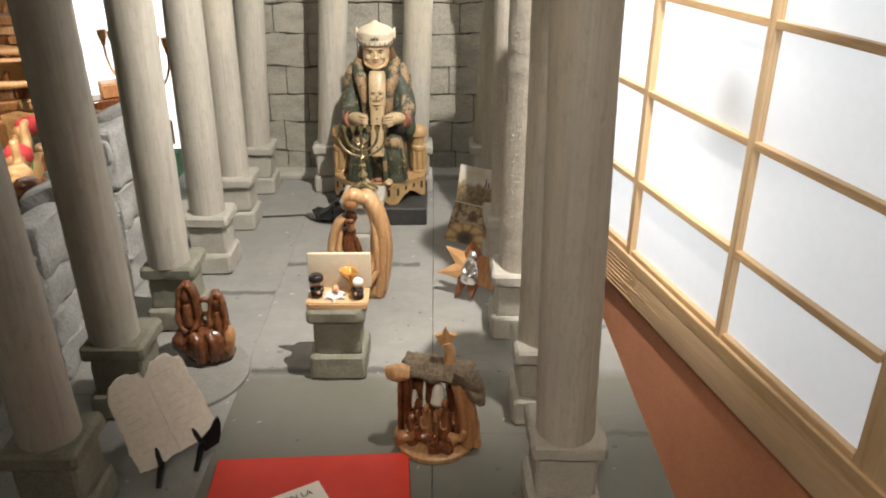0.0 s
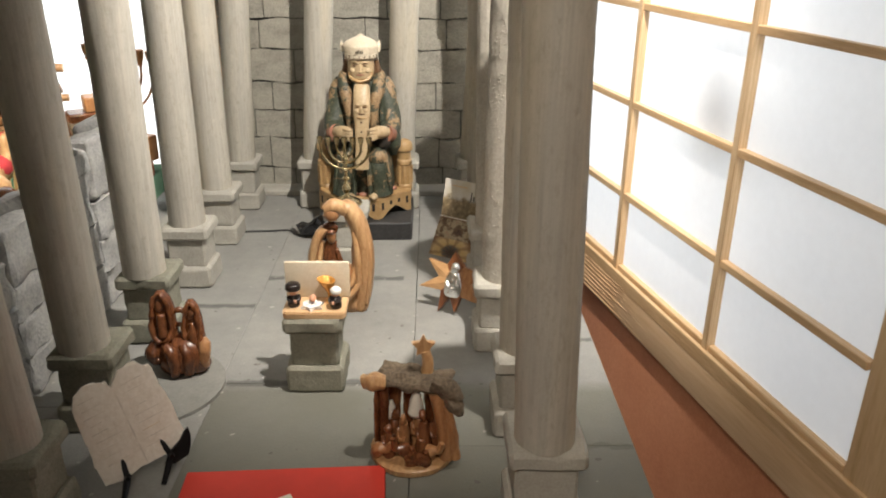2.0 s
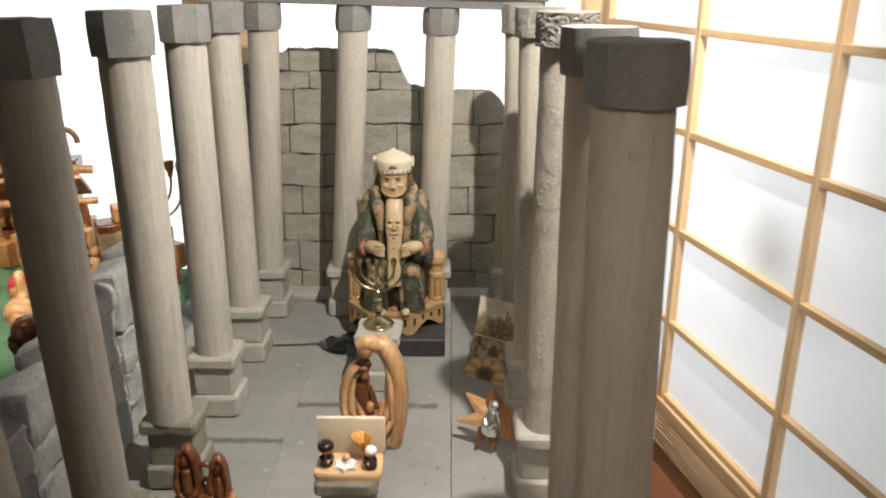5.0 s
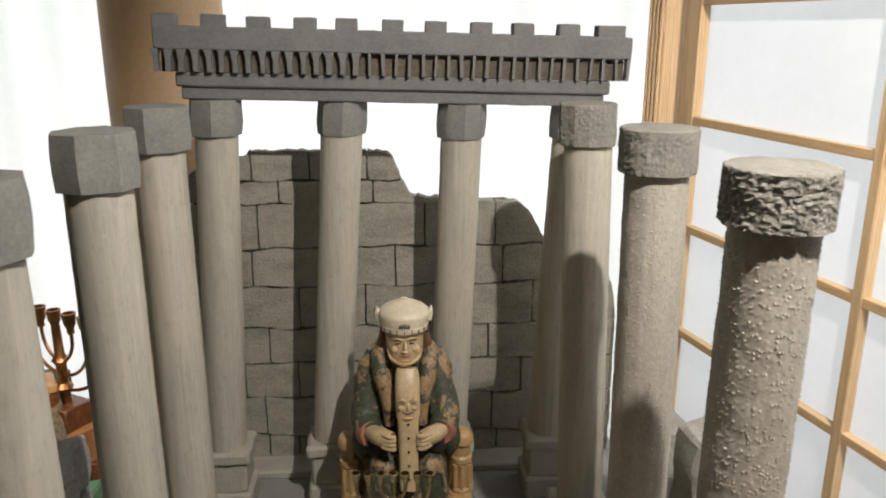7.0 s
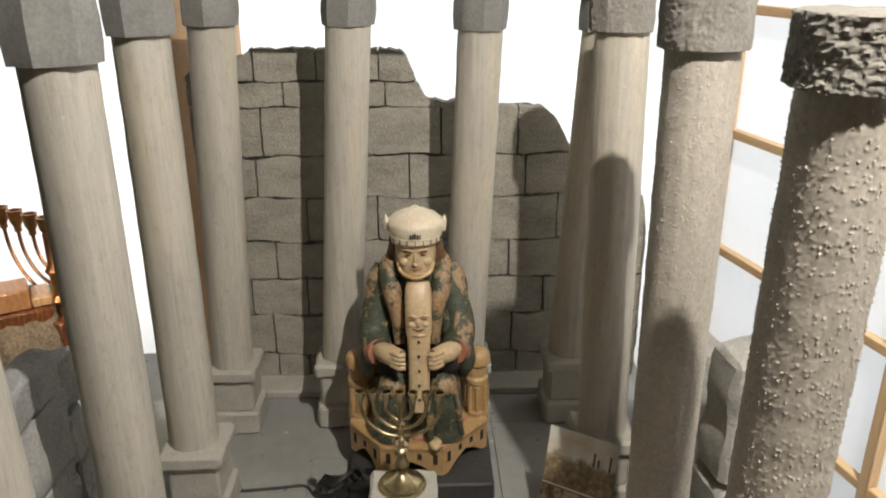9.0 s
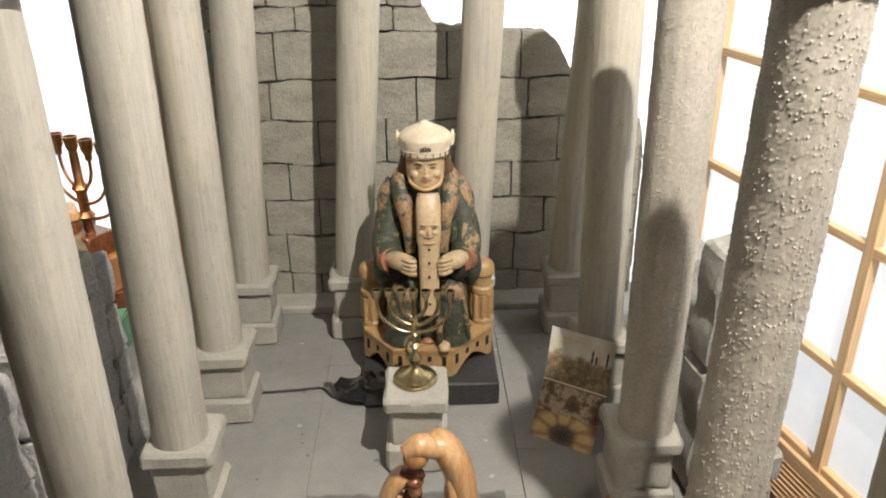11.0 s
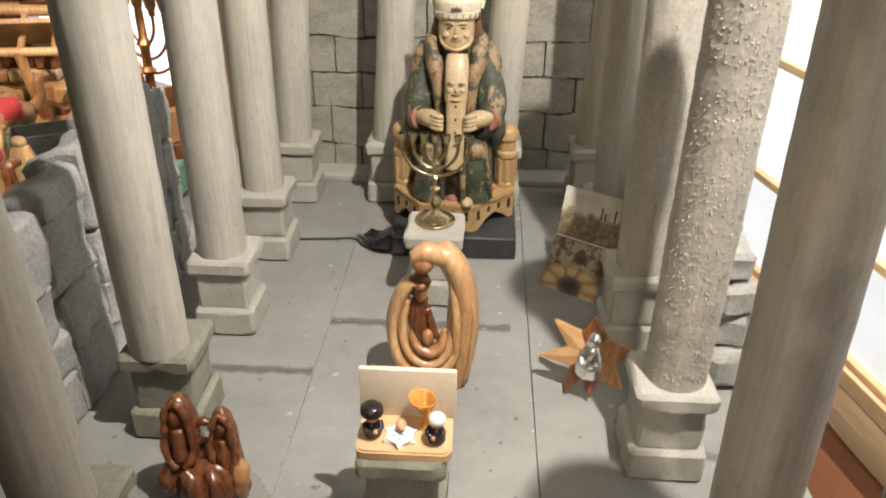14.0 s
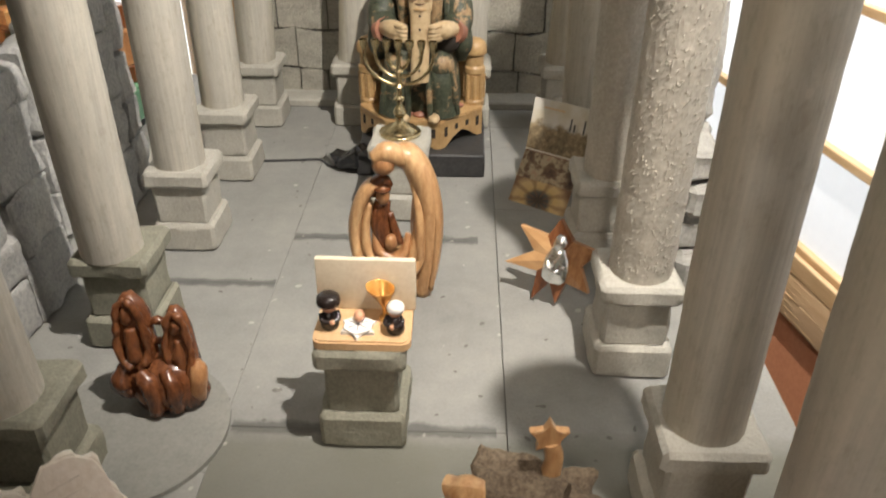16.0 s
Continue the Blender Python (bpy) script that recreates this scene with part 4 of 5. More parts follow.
    for g in (-1, 1):                      # pointed corners of the hat, a knob on top
        tube([(g * 0.0425, -0.016, 0.386), (g * 0.0450, -0.016, 0.399), (g * 0.0470, -0.015, 0.4100)], [0.006, 0.0055, 0.0015], 10, 4, b, CR)
    tube([(-0.010, -0.016, 0.415), (0.0, -0.012, 0.420), (0.010, -0.016, 0.415)], [0.004, 0.005, 0.004], 8, 4, b, CR)
    for z in (0.3725, 0.3800):
        lathe([(0.0420, z), (0.0428, z + 0.0004), (0.0420, z + 0.0009)], 28, b, HAIR, 0, -0.014, 0.98)
    for k in range(5):
        x = (k - 2) * 0.0038
        box(x - 0.0009, x + 0.0009, -0.0585, -0.052, 0.385, 0.394 - abs(k - 2) * 0.0014, 0.0004, 1, b, DARK)
    for k in range(9):
        t = radians(200 + 17.5 * k)
        merge(b, moved(box(-0.0006, 0.0006, -0.0005, 0.0005, 0.374, 0.381), pose(0.0425 * math.cos(t), -0.014 + 0.0415 * math.sin(t), 0, 0, 0, math.degrees(t))), DARK)
    for v in b.verts:                      # the head is small for the body
        if v.co.z > 0.333:
            k = 1 - 0.07 * min(1.0, (v.co.z - 0.333) / 0.02)
            v.co.x, v.co.y = v.co.x * k, -0.014 + (v.co.y + 0.014) * k
    bmesh.ops.scale(b, vec=(1.01, 1.01, 0.998), verts=b.verts)
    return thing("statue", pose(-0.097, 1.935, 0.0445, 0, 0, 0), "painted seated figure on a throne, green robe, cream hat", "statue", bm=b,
                 mat=["robe", "ochre", "flesh", "cream", "cuff", "hair", "marks_shade_black", "robe_worn"])


plinth_b = rough(grid_box(-0.208, 0.021, 1.816, 2.020, 0.0, 0.044, 0.02, 0.003), 0.0012, 40)
for v in plinth_b.verts:                       # the cloth sags a little at the western end
    if v.co.x < -0.17:
        v.co.z = max(0.0, v.co.z - (-0.17 - v.co.x) * 0.25 * (0.5 + noise.noise(v.co * 60)))
thing("plinth", pose(0, 0, 0), "low black wooden block under the seated figure", "plinth", bm=plinth_b, mat="black")
statue()


def crumpled_bag():
    b = rough(grid_box(-0.034, 0.034, -0.026, 0.026, 0.0, 0.048, 0.006, 0.012), 0.009, 30, 6, 0.002)
    low = min(v.co.z for v in b.verts)
    for v in b.verts:
        v.co.z = max(0.0, (v.co.z - low) * (0.75 + 0.25 * math.sin(v.co.x * 80)))
    return thing("bag", pose(-0.222, 1.846, 0.0005, 0, 0, -20), "crumpled shiny black plastic bag on the floor", "bag", bm=b, mat="black_shiny")


M["black_shiny"] = plain("black_plastic", (0.016, 0.016, 0.017), 0.22, 0.0, 0.3)
crumpled_bag()
thing("cord", pose(0, 0, 0), "thin black cord lying on the grey floor", "cord", bm=tube([(-0.243, 1.840, 0.004), (-0.264, 1.848, 0.0028), (-0.285, 1.874, 0.0026), (-0.33, 1.870, 0.0026), (-0.41, 1.862, 0.0026)], [0.0024], 8, 8), mat="black", smooth="all")


# ---- pedestals ----
def pedestal(m, seed, label, mat="base"):
    ob = thing("pedestal", m, label, "pedestal", "small pedestals")
    pedestal_parts(ob, seed, mat)
    return ob


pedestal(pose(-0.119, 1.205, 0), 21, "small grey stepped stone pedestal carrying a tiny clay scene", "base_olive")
pedestal(pose(-0.118, 1.697, 0, 0, 0, -1), 25, "small grey stepped stone pedestal carrying a brass candelabrum")


# ---- seven-armed candlesticks ----
def menorah(m, mat, size, label, tall=False):
    ob = thing("candlestick", m, label, "candlestick")
    s = size
    thin = 0.5 if tall else 1.0
    if not tall:
        prof = [(0.033, 0.0), (0.0335, 0.003), (0.032, 0.005), (0.028, 0.006), (0.0265, 0.009), (0.020, 0.012), (0.012, 0.016), (0.006, 0.021), (0.005, 0.026), (0.009, 0.031), (0.0105, 0.036), (0.008, 0.042), (0.0042, 0.048), (0.004, 0.054), (0.0085, 0.057), (0.0085, 0.059), (0.004, 0.063)]
        part("foot", lathe([(r * s, z * s) for r, z in prof], 28), mat, ob)
        z0 = 0.062
    else:
        part("foot", box(-0.022 * s, 0.022 * s, -0.02 * s, 0.02 * s, 0.0, 0.03 * s, 0.002), "olive", ob, "rough wooden block foot")
        part("upper_foot", box(-0.014 * s, 0.014 * s, -0.013 * s, 0.013 * s, 0.03 * s, 0.05 * s, 0.002), "olive_dark", ob)
        z0 = 0.048
    top = z0 + (0.070 if tall else 0.074)
    part("stem", lathe([(0.0042 * s, (z0 - 0.004) * s), (0.0042 * s, (z0 + 0.012) * s), (0.0075 * s, (z0 + 0.016) * s), (0.0042 * s, (z0 + 0.02) * s), (0.0042 * s, (z0 + 0.036) * s), (0.0068 * s, (z0 + 0.04) * s), (0.0038 * s, (z0 + 0.045) * s), (0.0035 * s, top * s)], 14), mat, ob)
    q = 0.8 if tall else 1.0
    cup = [(0.0035, -0.004), (0.0035, 0.0), (0.0058, 0.004), (0.0068, 0.012), (0.0072, 0.013), (0.0055, 0.0132), (0.005, 0.004)]
    part("cup", lathe([(r * s * q, (top + z) * s) for r, z in cup], 14), mat, ob)
    for k, rad in enumerate((0.0175, 0.035, 0.0525)):
        low = top - 0.018 - rad * 0.72
        for side in (-1, 1):
            pts = [(0, 0, low * s)]
            for a in range(1, 7):
                t = a / 6 * math.pi / 2
                pts.append((side * rad * s * math.sin(t), 0, (low + (top - 0.008 - low) * (1 - math.cos(t))) * s))
            pts.append((side * rad * s, 0, top * s))
            arm = part("arm", tube(pts, [0.0032 * s * thin, 0.0028 * s * thin, 0.0028 * s * thin, 0.003 * s * thin], 10, 4), mat, ob)
            part("cup", lathe([(r * s * q, (top + z) * s) for r, z in cup], 14, None, 0, side * rad * s, 0), mat, arm)
    return ob


menorah(pose(-0.119, 1.706, 0.1315, 0, 0, -4), "brass", 1.0, "polished brass seven-armed candlestick standing on a grey pedestal")


# ---- carved mother and child ----
def mother():
    b = bmesh.new()
    # long back that curves over into the bowed head
    tube([(0.038, 0.0, 0.0), (0.048, 0.002, 0.05), (0.051, 0.002, 0.11), (0.042, 0.0, 0.165), (0.024, -0.004, 0.200), (0.006, -0.010, 0.208)], [0.016, 0.0185, 0.0195, 0.0190, 0.0165, 0.010], 18, 8, b, 0, (1, 1.35))
    tube([(0.052, -0.018, 0.012), (0.060, -0.020, 0.07), (0.061, -0.018, 0.12), (0.050, -0.015, 0.165)], [0.004, 0.005, 0.005, 0.003], 10, 7, b, 0)
    tube([(0.036, -0.022, 0.050), (0.037, -0.024, 0.09), (0.036, -0.020, 0.13), (0.028, -0.014, 0.175)], [0.005, 0.0065, 0.0065, 0.004], 10, 7, b, 0)
    tube([(0.018, -0.012, 0.200), (-0.004, -0.016, 0.212), (-0.024, -0.018, 0.204)], [0.011, 0.0135, 0.009], 14, 6, b, 0)
    blob((-0.010, -0.018, 0.197), (0.016, 0.012, 0.014), b, 1, 14)
    # the outer limb sweeps down and round the foot into the back
    tube([(-0.010, -0.006, 0.172), (-0.034, -0.006, 0.156), (-0.050, -0.005, 0.120), (-0.053, -0.007, 0.085), (-0.043, -0.014, 0.052), (-0.018, -0.020, 0.034), (0.012, -0.020, 0.036), (0.034, -0.014, 0.056), (0.044, -0.008, 0.09)],
         [0.006, 0.0095, 0.0095, 0.009, 0.0095, 0.010, 0.010, 0.009, 0.006], 14, 7, b, 0, (1, 1.8))
    tube([(-0.030, -0.008, 0.140), (-0.038, -0.010, 0.105), (-0.036, -0.015, 0.076), (-0.021, -0.023, 0.056), (0.002, -0.026, 0.050), (0.022, -0.022, 0.062), (0.031, -0.016, 0.088), (0.031, -0.010, 0.115)],
         [0.005, 0.007, 0.0075, 0.008, 0.008, 0.008, 0.007, 0.004], 12, 7, b, 0, (1, 1.5))
    tube([(-0.025, -0.012, 0.100), (-0.020, -0.020, 0.078), (0.0, -0.026, 0.068), (0.016, -0.022, 0.076), (0.021, -0.015, 0.098)], [0.005, 0.0075, 0.008, 0.0075, 0.004], 12, 7, b, 1, (1, 1.4))
    # second figure under a hood, and the child
    tube([(-0.026, -0.008, 0.150), (-0.022, -0.010, 0.168), (-0.010, -0.014, 0.174), (-0.002, -0.010, 0.164)], [0.006, 0.008, 0.008, 0.005], 12, 6, b, 2)
    blob((-0.012, -0.016, 0.154), (0.0095, 0.010, 0.0135), b, 1, 14)
    tube([(-0.024, -0.018, 0.163), (-0.012, -0.026, 0.1635), (-0.002, -0.018, 0.163)], [0.0022, 0.003, 0.0022], 8, 5, b, 2)
    tube([(-0.013, -0.008, 0.142), (-0.017, -0.010, 0.112), (-0.010, -0.014, 0.080)], [0.011, 0.0145, 0.012], 14, 6, b, 2)
    tube([(-0.004, -0.014, 0.128), (0.003, -0.018, 0.105), (0.010, -0.020, 0.086)], [0.005, 0.006, 0.005], 10, 5, b, 2)
    blob((-0.003, -0.027, 0.092), (0.0085, 0.0085, 0.0115), b, 1, 12)
    blob((0.0, 0.002, 0.046), (0.042, 0.014, 0.036), b, 0, 20)
    blob((0.036, 0.0, 0.10), (0.012, 0.014, 0.06), b, 0, 16)
    loft([(0.012, 0.0, 0.0, 0.036, 0.020), (0.012, 0.0, 0.012, 0.037, 0.021), (0.010, 0.0, 0.035, 0.037, 0.020)], 20, b, 0, 2.6)
    bmesh.ops.scale(b, vec=(0.955, 1.04, 1.035), verts=b.verts)
    return thing("figurine", pose(-0.110, 1.460, 0, 0, 0, 4), "polished olive wood carving of curved embracing shapes", "statue", bm=b, mat=["olive_light", "olive", "olive_dark"], smooth="all")


mother()


# ---- dark carved group ----
def trio():
    b = bmesh.new()
    # broad knees and lap, cut away between the two upright shapes
    loft([(0.004, 0.002, 0.0, 0.036, 0.022), (0.002, -0.002, 0.008, 0.040, 0.028), (-0.001, -0.006, 0.026, 0.041, 0.030), (-0.002, -0.006, 0.044, 0.041, 0.027), (-0.002, -0.003, 0.058, 0.036, 0.021), (-0.003, 0.0, 0.066, 0.022, 0.014)], 30, b, 0, 2.3)
    for x, top, r in ((-0.025, 0.154, 0.0185), (0.021, 0.136, 0.0150)):
        # a hollow cloak, open in front, its hood drawn over the face
        loft([(x, 0.002, 0.040, r * 1.12, r), (x, 0.002, top - 0.080, r * 1.14, r), (x, 0.002, top - 0.055, r * 1.08, r * 0.95), (x, 0.003, top - 0.034, r * 0.95, r * 0.85), (x, 0.004, top - 0.016, r * 0.72, r * 0.72), (x, 0.004, top - 0.004, r * 0.30, r * 0.35)], 20, b, 0)
        for g in (-1, 1):
            tube([(x, -r * 0.45, top - 0.006), (x + g * r * 0.48, -r * 0.58, top - 0.014), (x + g * r * 0.74, -r * 0.62, top - 0.034), (x + g * r * 0.86, -r * 0.66, top - 0.060), (x + g * r * 0.72, -r * 0.92, top - 0.080), (x + g * r * 0.20, -r * 1.12, top - 0.090)], [0.0034, 0.0040, 0.0044, 0.0046, 0.0048, 0.0050], 10, 8, b, 1 if g < 0 else 0)
        blob((x, -r * 0.55, top - 0.026), (r * 0.42, r * 0.36, 0.0105), b, 1, 14)
        tube([(x, -r * 0.55, top - 0.042), (x, -r * 0.72, top - 0.060), (x, -r * 0.80, top - 0.082)], [r * 0.30, r * 0.44, r * 0.46], 14, 6, b, 1)
    # thin bridges with two gaps between them
    tube([(-0.012, 0.002, 0.110), (0.0, 0.0, 0.114), (0.012, 0.002, 0.109)], [0.006, 0.0040, 0.006], 10, 6, b, 0)
    tube([(-0.010, 0.0, 0.086), (0.000, -0.002, 0.089), (0.012, 0.0, 0.085)], [0.0045, 0.0028, 0.0045], 10, 6, b, 0)
    tube([(-0.012, -0.002, 0.066), (0.000, -0.004, 0.068), (0.012, -0.002, 0.064)], [0.008, 0.006, 0.008], 10, 6, b, 0)
    # lap folds and the small shape in front
    tube([(-0.034, -0.010, 0.064), (-0.041, -0.018, 0.050), (-0.040, -0.022, 0.036), (-0.032, -0.026, 0.030)], [0.009, 0.013, 0.012, 0.006], 14, 6, b, 0)
    tube([(-0.022, -0.022, 0.060), (-0.010, -0.031, 0.044), (-0.008, -0.028, 0.010)], [0.009, 0.010, 0.011], 12, 6, b, 0)
    tube([(0.006, -0.020, 0.060), (0.014, -0.030, 0.042), (0.012, -0.026, 0.008)], [0.008, 0.010, 0.010], 12, 6, b, 0)
    tube([(0.034, -0.014, 0.014), (0.038, -0.017, 0.036), (0.041, -0.015, 0.056), (0.041, -0.012, 0.068)], [0.008, 0.0105, 0.0095, 0.003], 12, 6, b, 2)
    rough(b, 0.0034, 75, 2, 0.0006)
    bmesh.ops.scale(b, vec=(1.0, 1.0, 0.965), verts=b.verts)
    return thing("figurine", pose(-0.346, 1.224, 0.006, 0, 0, 3), "dark reddish olive wood carving of three huddled shapes", "statue", bm=b, mat=["olive_dark", "olive_red", "olive"], smooth="all")


M["olive_red"] = timber("reddish_olive_wood", (0.065, 0.021, 0.009), (0.16, 0.056, 0.021), (0.27, 0.11, 0.043), 22, (1.5, 1.8, 0.7), 0.28, 0.22, 0.0003, 3.0)
trio()


# ---- olive wood star with a silver plaque ----
M["star_pale"] = timber("pale_star_wood", (0.38, 0.20, 0.085), (0.50, 0.29, 0.13), (0.58, 0.36, 0.175), 10, (0.7, 2.0, 1.6), 0.36, 0.2, 0.0002, 1.5)


def star():
    ob = thing("star_ornament", pose(0.104, 1.430, 0.0015, -16, 0, -28) @ pose(0, 0, 0.067), "olive wood star with a silver relief leaning on a column", "ornament")
    points = ((0.0535, 0.0245, "olive"), (-0.006, 0.055, "olive_red"), (-0.060, 0.033, "star_pale"), (-0.0735, -0.024, "star_pale"), (-0.0265, -0.066, "olive_red"), (0.0085, -0.061, "olive_red"), (0.0505, -0.034, "olive"))
    ang = [math.atan2(z, x) for x, z, _ in points]
    for k, (px, pz, tone) in enumerate(points):
        t = ang[k]
        gap = lambda other: (other - t + math.pi) % (2 * math.pi) - math.pi
        before, after = t + gap(ang[k - 1]) / 2, t + gap(ang[(k + 1) % 7]) / 2
        tip = Vector((px, 0, pz))
        l = Vector((0.034 * math.cos(after), 0, 0.034 * math.sin(after)))
        r = Vector((0.034 * math.cos(before), 0, 0.034 * math.sin(before)))
        b = bmesh.new()
        front = [b.verts.new(p) for p in (Vector((0, -0.010, 0)), l + Vector((0, -0.0045, 0)), tip + Vector((0, -0.004, 0)), r + Vector((0, -0.0045, 0)))]
        back = [b.verts.new(p + Vector((0, 0.006, 0))) for p in (Vector((0, 0, 0)), l, tip, r)]
        b.faces.new((front[0], front[1], front[2]))
        b.faces.new((front[0], front[2], front[3]))
        b.faces.new(back[::-1])
        for i in range(4):
            j = (i + 1) % 4
            b.faces.new((front[i], back[i], back[j], front[j]))
        part("point", b, tone, ob, smooth=False)
    b = bmesh.new()
    loft([(0, 0, -0.031, 0.010, 0.005), (0, 0, -0.026, 0.017, 0.008), (0, 0, -0.010, 0.0195, 0.0105), (0, 0, 0.006, 0.0155, 0.010), (0, 0, 0.018, 0.009, 0.007)], 26, b)
    blob((0.001, -0.003, 0.026), (0.0095, 0.0085, 0.0115), b, 0, 18)
    tube([(-0.013, -0.005, 0.002), (-0.006, -0.010, -0.010), (0.006, -0.010, -0.013), (0.013, -0.006, -0.004)], [0.003, 0.004, 0.004, 0.003], 10, 6, b, 0)
    tube([(0.008, -0.008, 0.012), (0.003, -0.011, 0.000), (-0.003, -0.010, -0.024)], [0.003, 0.004, 0.003], 10, 6, b, 0)
    rough(b, 0.0022, 150, 6, 0.0006)
    part("silver_relief", moved(b, pose(0.002, -0.010, 0)), "silver", ob, "shiny silver relief plaque")
    return ob


star()


# ---- folded picture card ----
def picture(name, kind):
    n = Nodes(name)
    tc = n.node("ShaderNodeTexCoord")
    sep = n.node("ShaderNodeSeparateXYZ")
    n.link(tc.outputs["Object"], sep.inputs[0])
    co = tc.outputs["Object"]
    nz, fine = n.noise(co, 42, 5, 0.65), n.noise(co, 95, 5, 0.7)
    x, z = sep.outputs[0], sep.outputs[2]
    if kind == "town":
        h = n.math("ADD", n.math("MULTIPLY", z, 11.0), n.math("MULTIPLY", n.math("SUBTRACT", nz, 0.5), 0.55))
        skyc = n.ramp(n.noise(co, 20, 4), (0.35, (0.52, 0.47, 0.36)), (0.65, (0.66, 0.66, 0.64)))
        town = n.ramp(fine, (0.3, (0.07, 0.055, 0.035)), (0.5, (0.20, 0.15, 0.085)), (0.68, (0.36, 0.28, 0.17)))
        col = n.mix(n.math("MULTIPLY", n.math("SUBTRACT", h, 0.44), 9.0, True), town, skyc)
    elif kind == "crowd":
        col = n.ramp(nz, (0.32, (0.05, 0.03, 0.025)), (0.47, (0.16, 0.10, 0.06)), (0.56, (0.42, 0.36, 0.24)), (0.68, (0.30, 0.07, 0.05)))
    else:
        # a roundel of pale petals about a small dark eye
        zz = n.math("MULTIPLY", n.math("SUBTRACT", z, -0.066), 1.7)
        d = n.math("SQRT", n.math("ADD", n.math("POWER", x, 2.0), n.math("POWER", zz, 2.0)))
        d = n.math("ADD", d, n.math("MULTIPLY", n.math("SUBTRACT", nz, 0.5), 0.018))
        petal = n.math("SINE", n.math("ADD", n.math("MULTIPLY", n.math("ARCTAN2", zz, x), 9.0), n.math("MULTIPLY", nz, 5.0)))
        ring = n.ramp(n.math("MULTIPLY", d, 16.0), (0.10, (0.03, 0.028, 0.025)), (0.30, (0.10, 0.09, 0.075)), (0.46, (0.52, 0.36, 0.15)), (0.72, (0.55, 0.40, 0.20)), (0.95, (0.20, 0.11, 0.06)))
        col = n.mix(n.math("MULTIPLY", n.math("ADD", petal, 0.0, True), 0.6), ring, (0.17, 0.09, 0.045))
    return n.finish(col, 0.35)


M["card_town"], M["card_crowd"], M["card_wheel"] = picture("card_town_view", "town"), picture("card_crowd_view", "crowd"), picture("card_wheel_view", "wheel")


def card():
    rz = -33
    ob = thing("picture_card", pose(0.132, 1.749, 0.077, 0, 0, rz), "folded card printed with an old town view and roundel", "card")
    up = part("upper_leaf", moved(box(-0.053, 0.053, -0.0008, 0.0008, 0.0, 0.088), pose(0, 0.004, 0, -14, 0, 0)), "card_town", ob)
    part("fold_edge", moved(box(-0.053, 0.053, -0.0018, -0.0009, -0.001, 0.0012), pose(0, 0.003, 0.001, 0, 0, 0)), "paper_white", up)
    part("writing_bar", moved(box(-0.034, 0.006, -0.0013, -0.0008, 0.0735, 0.0755), pose(0, 0.004, 0, -14, 0, 0)), "clay", up, "line of faded orange print")
    for x, h in ((0.020, 0.066), (0.027, 0.058), (0.044, 0.068)):
        part("tower", moved(box(x - 0.0013, x + 0.0013, -0.0013, -0.0008, 0.045, h), pose(0, 0.004, 0, -14, 0, 0)), "ink", up, "printed tower")
    low = moved(box(-0.052, 0.052, -0.0008, 0.0008, -0.094, 0.0), pose(0, 0.002, 0.0, -33, 0, 0))
    part("lower_leaf", low, "card_wheel", ob)
    part("crowd_strip", moved(box(-0.052, 0.052, -0.0013, -0.0008, -0.048, -0.0025), pose(0, 0.002, 0.0, -33, 0, 0)), "card_crowd", ob)
    return ob


card()


# ---- tiny clay scene in an open box ----
M["cream_tile"] = plaster("cream_tile", (0.60, 0.50, 0.35), (0.69, 0.60, 0.45), (0.76, 0.68, 0.53), 26, 240, (1, 1, 1), 0.38, 0.0003)


def clay_scene():
    ob = thing("clay_scene", pose(-0.1165, 1.188, 0.1315, 0, 0, 0) @ Matrix.Scale(1.03, 4), "small clay stage with a pale tile back, standing on a pedestal", "ornament")
    pts = [(-0.0475, 0.036), (-0.048, -0.014), (-0.046, -0.020), (-0.041, -0.0235), (0.041, -0.0235), (0.046, -0.020), (0.048, -0.014), (0.0475, 0.036)]
    part("stage", plate(pts, 0.0, 0.010, 0.002), "clay", ob)
    part("back_panel", box(-0.0495, 0.0505, 0.030, 0.037, 0.010, 0.070, 0.0024, 2), "cream_tile", ob, "pale tile back panel")
    # star cushion
    poly = []
    for k in range(12):
        r, t = (0.0175 if k % 2 == 0 else 0.0105), radians(30 * k + 30)
        poly.append((r * math.cos(t) - 0.004, r * math.sin(t) - 0.014))
    cushion = part("star_cushion", plate([(x * 1.08, y * 1.08 + 0.013) for x, y in poly], 0.010, 0.0155, 0.002), "ceramic_white", ob, "white glazed star with thin dark lines")
    for a in (0, 60, 120):
        part("line", moved(box(-0.011, 0.011, -0.0003, 0.0003, 0.0152, 0.0158), pose(-0.0043, -0.002, 0, 0, 0, a + 30)), "ink", cushion)
    b = bmesh.new()
    blob((-0.004, 0.005, 0.021), (0.0055, 0.0075, 0.0055), b, 0, 12)
    part("bundle", b, "skin_clay", ob)
    return ob


clay_scene()


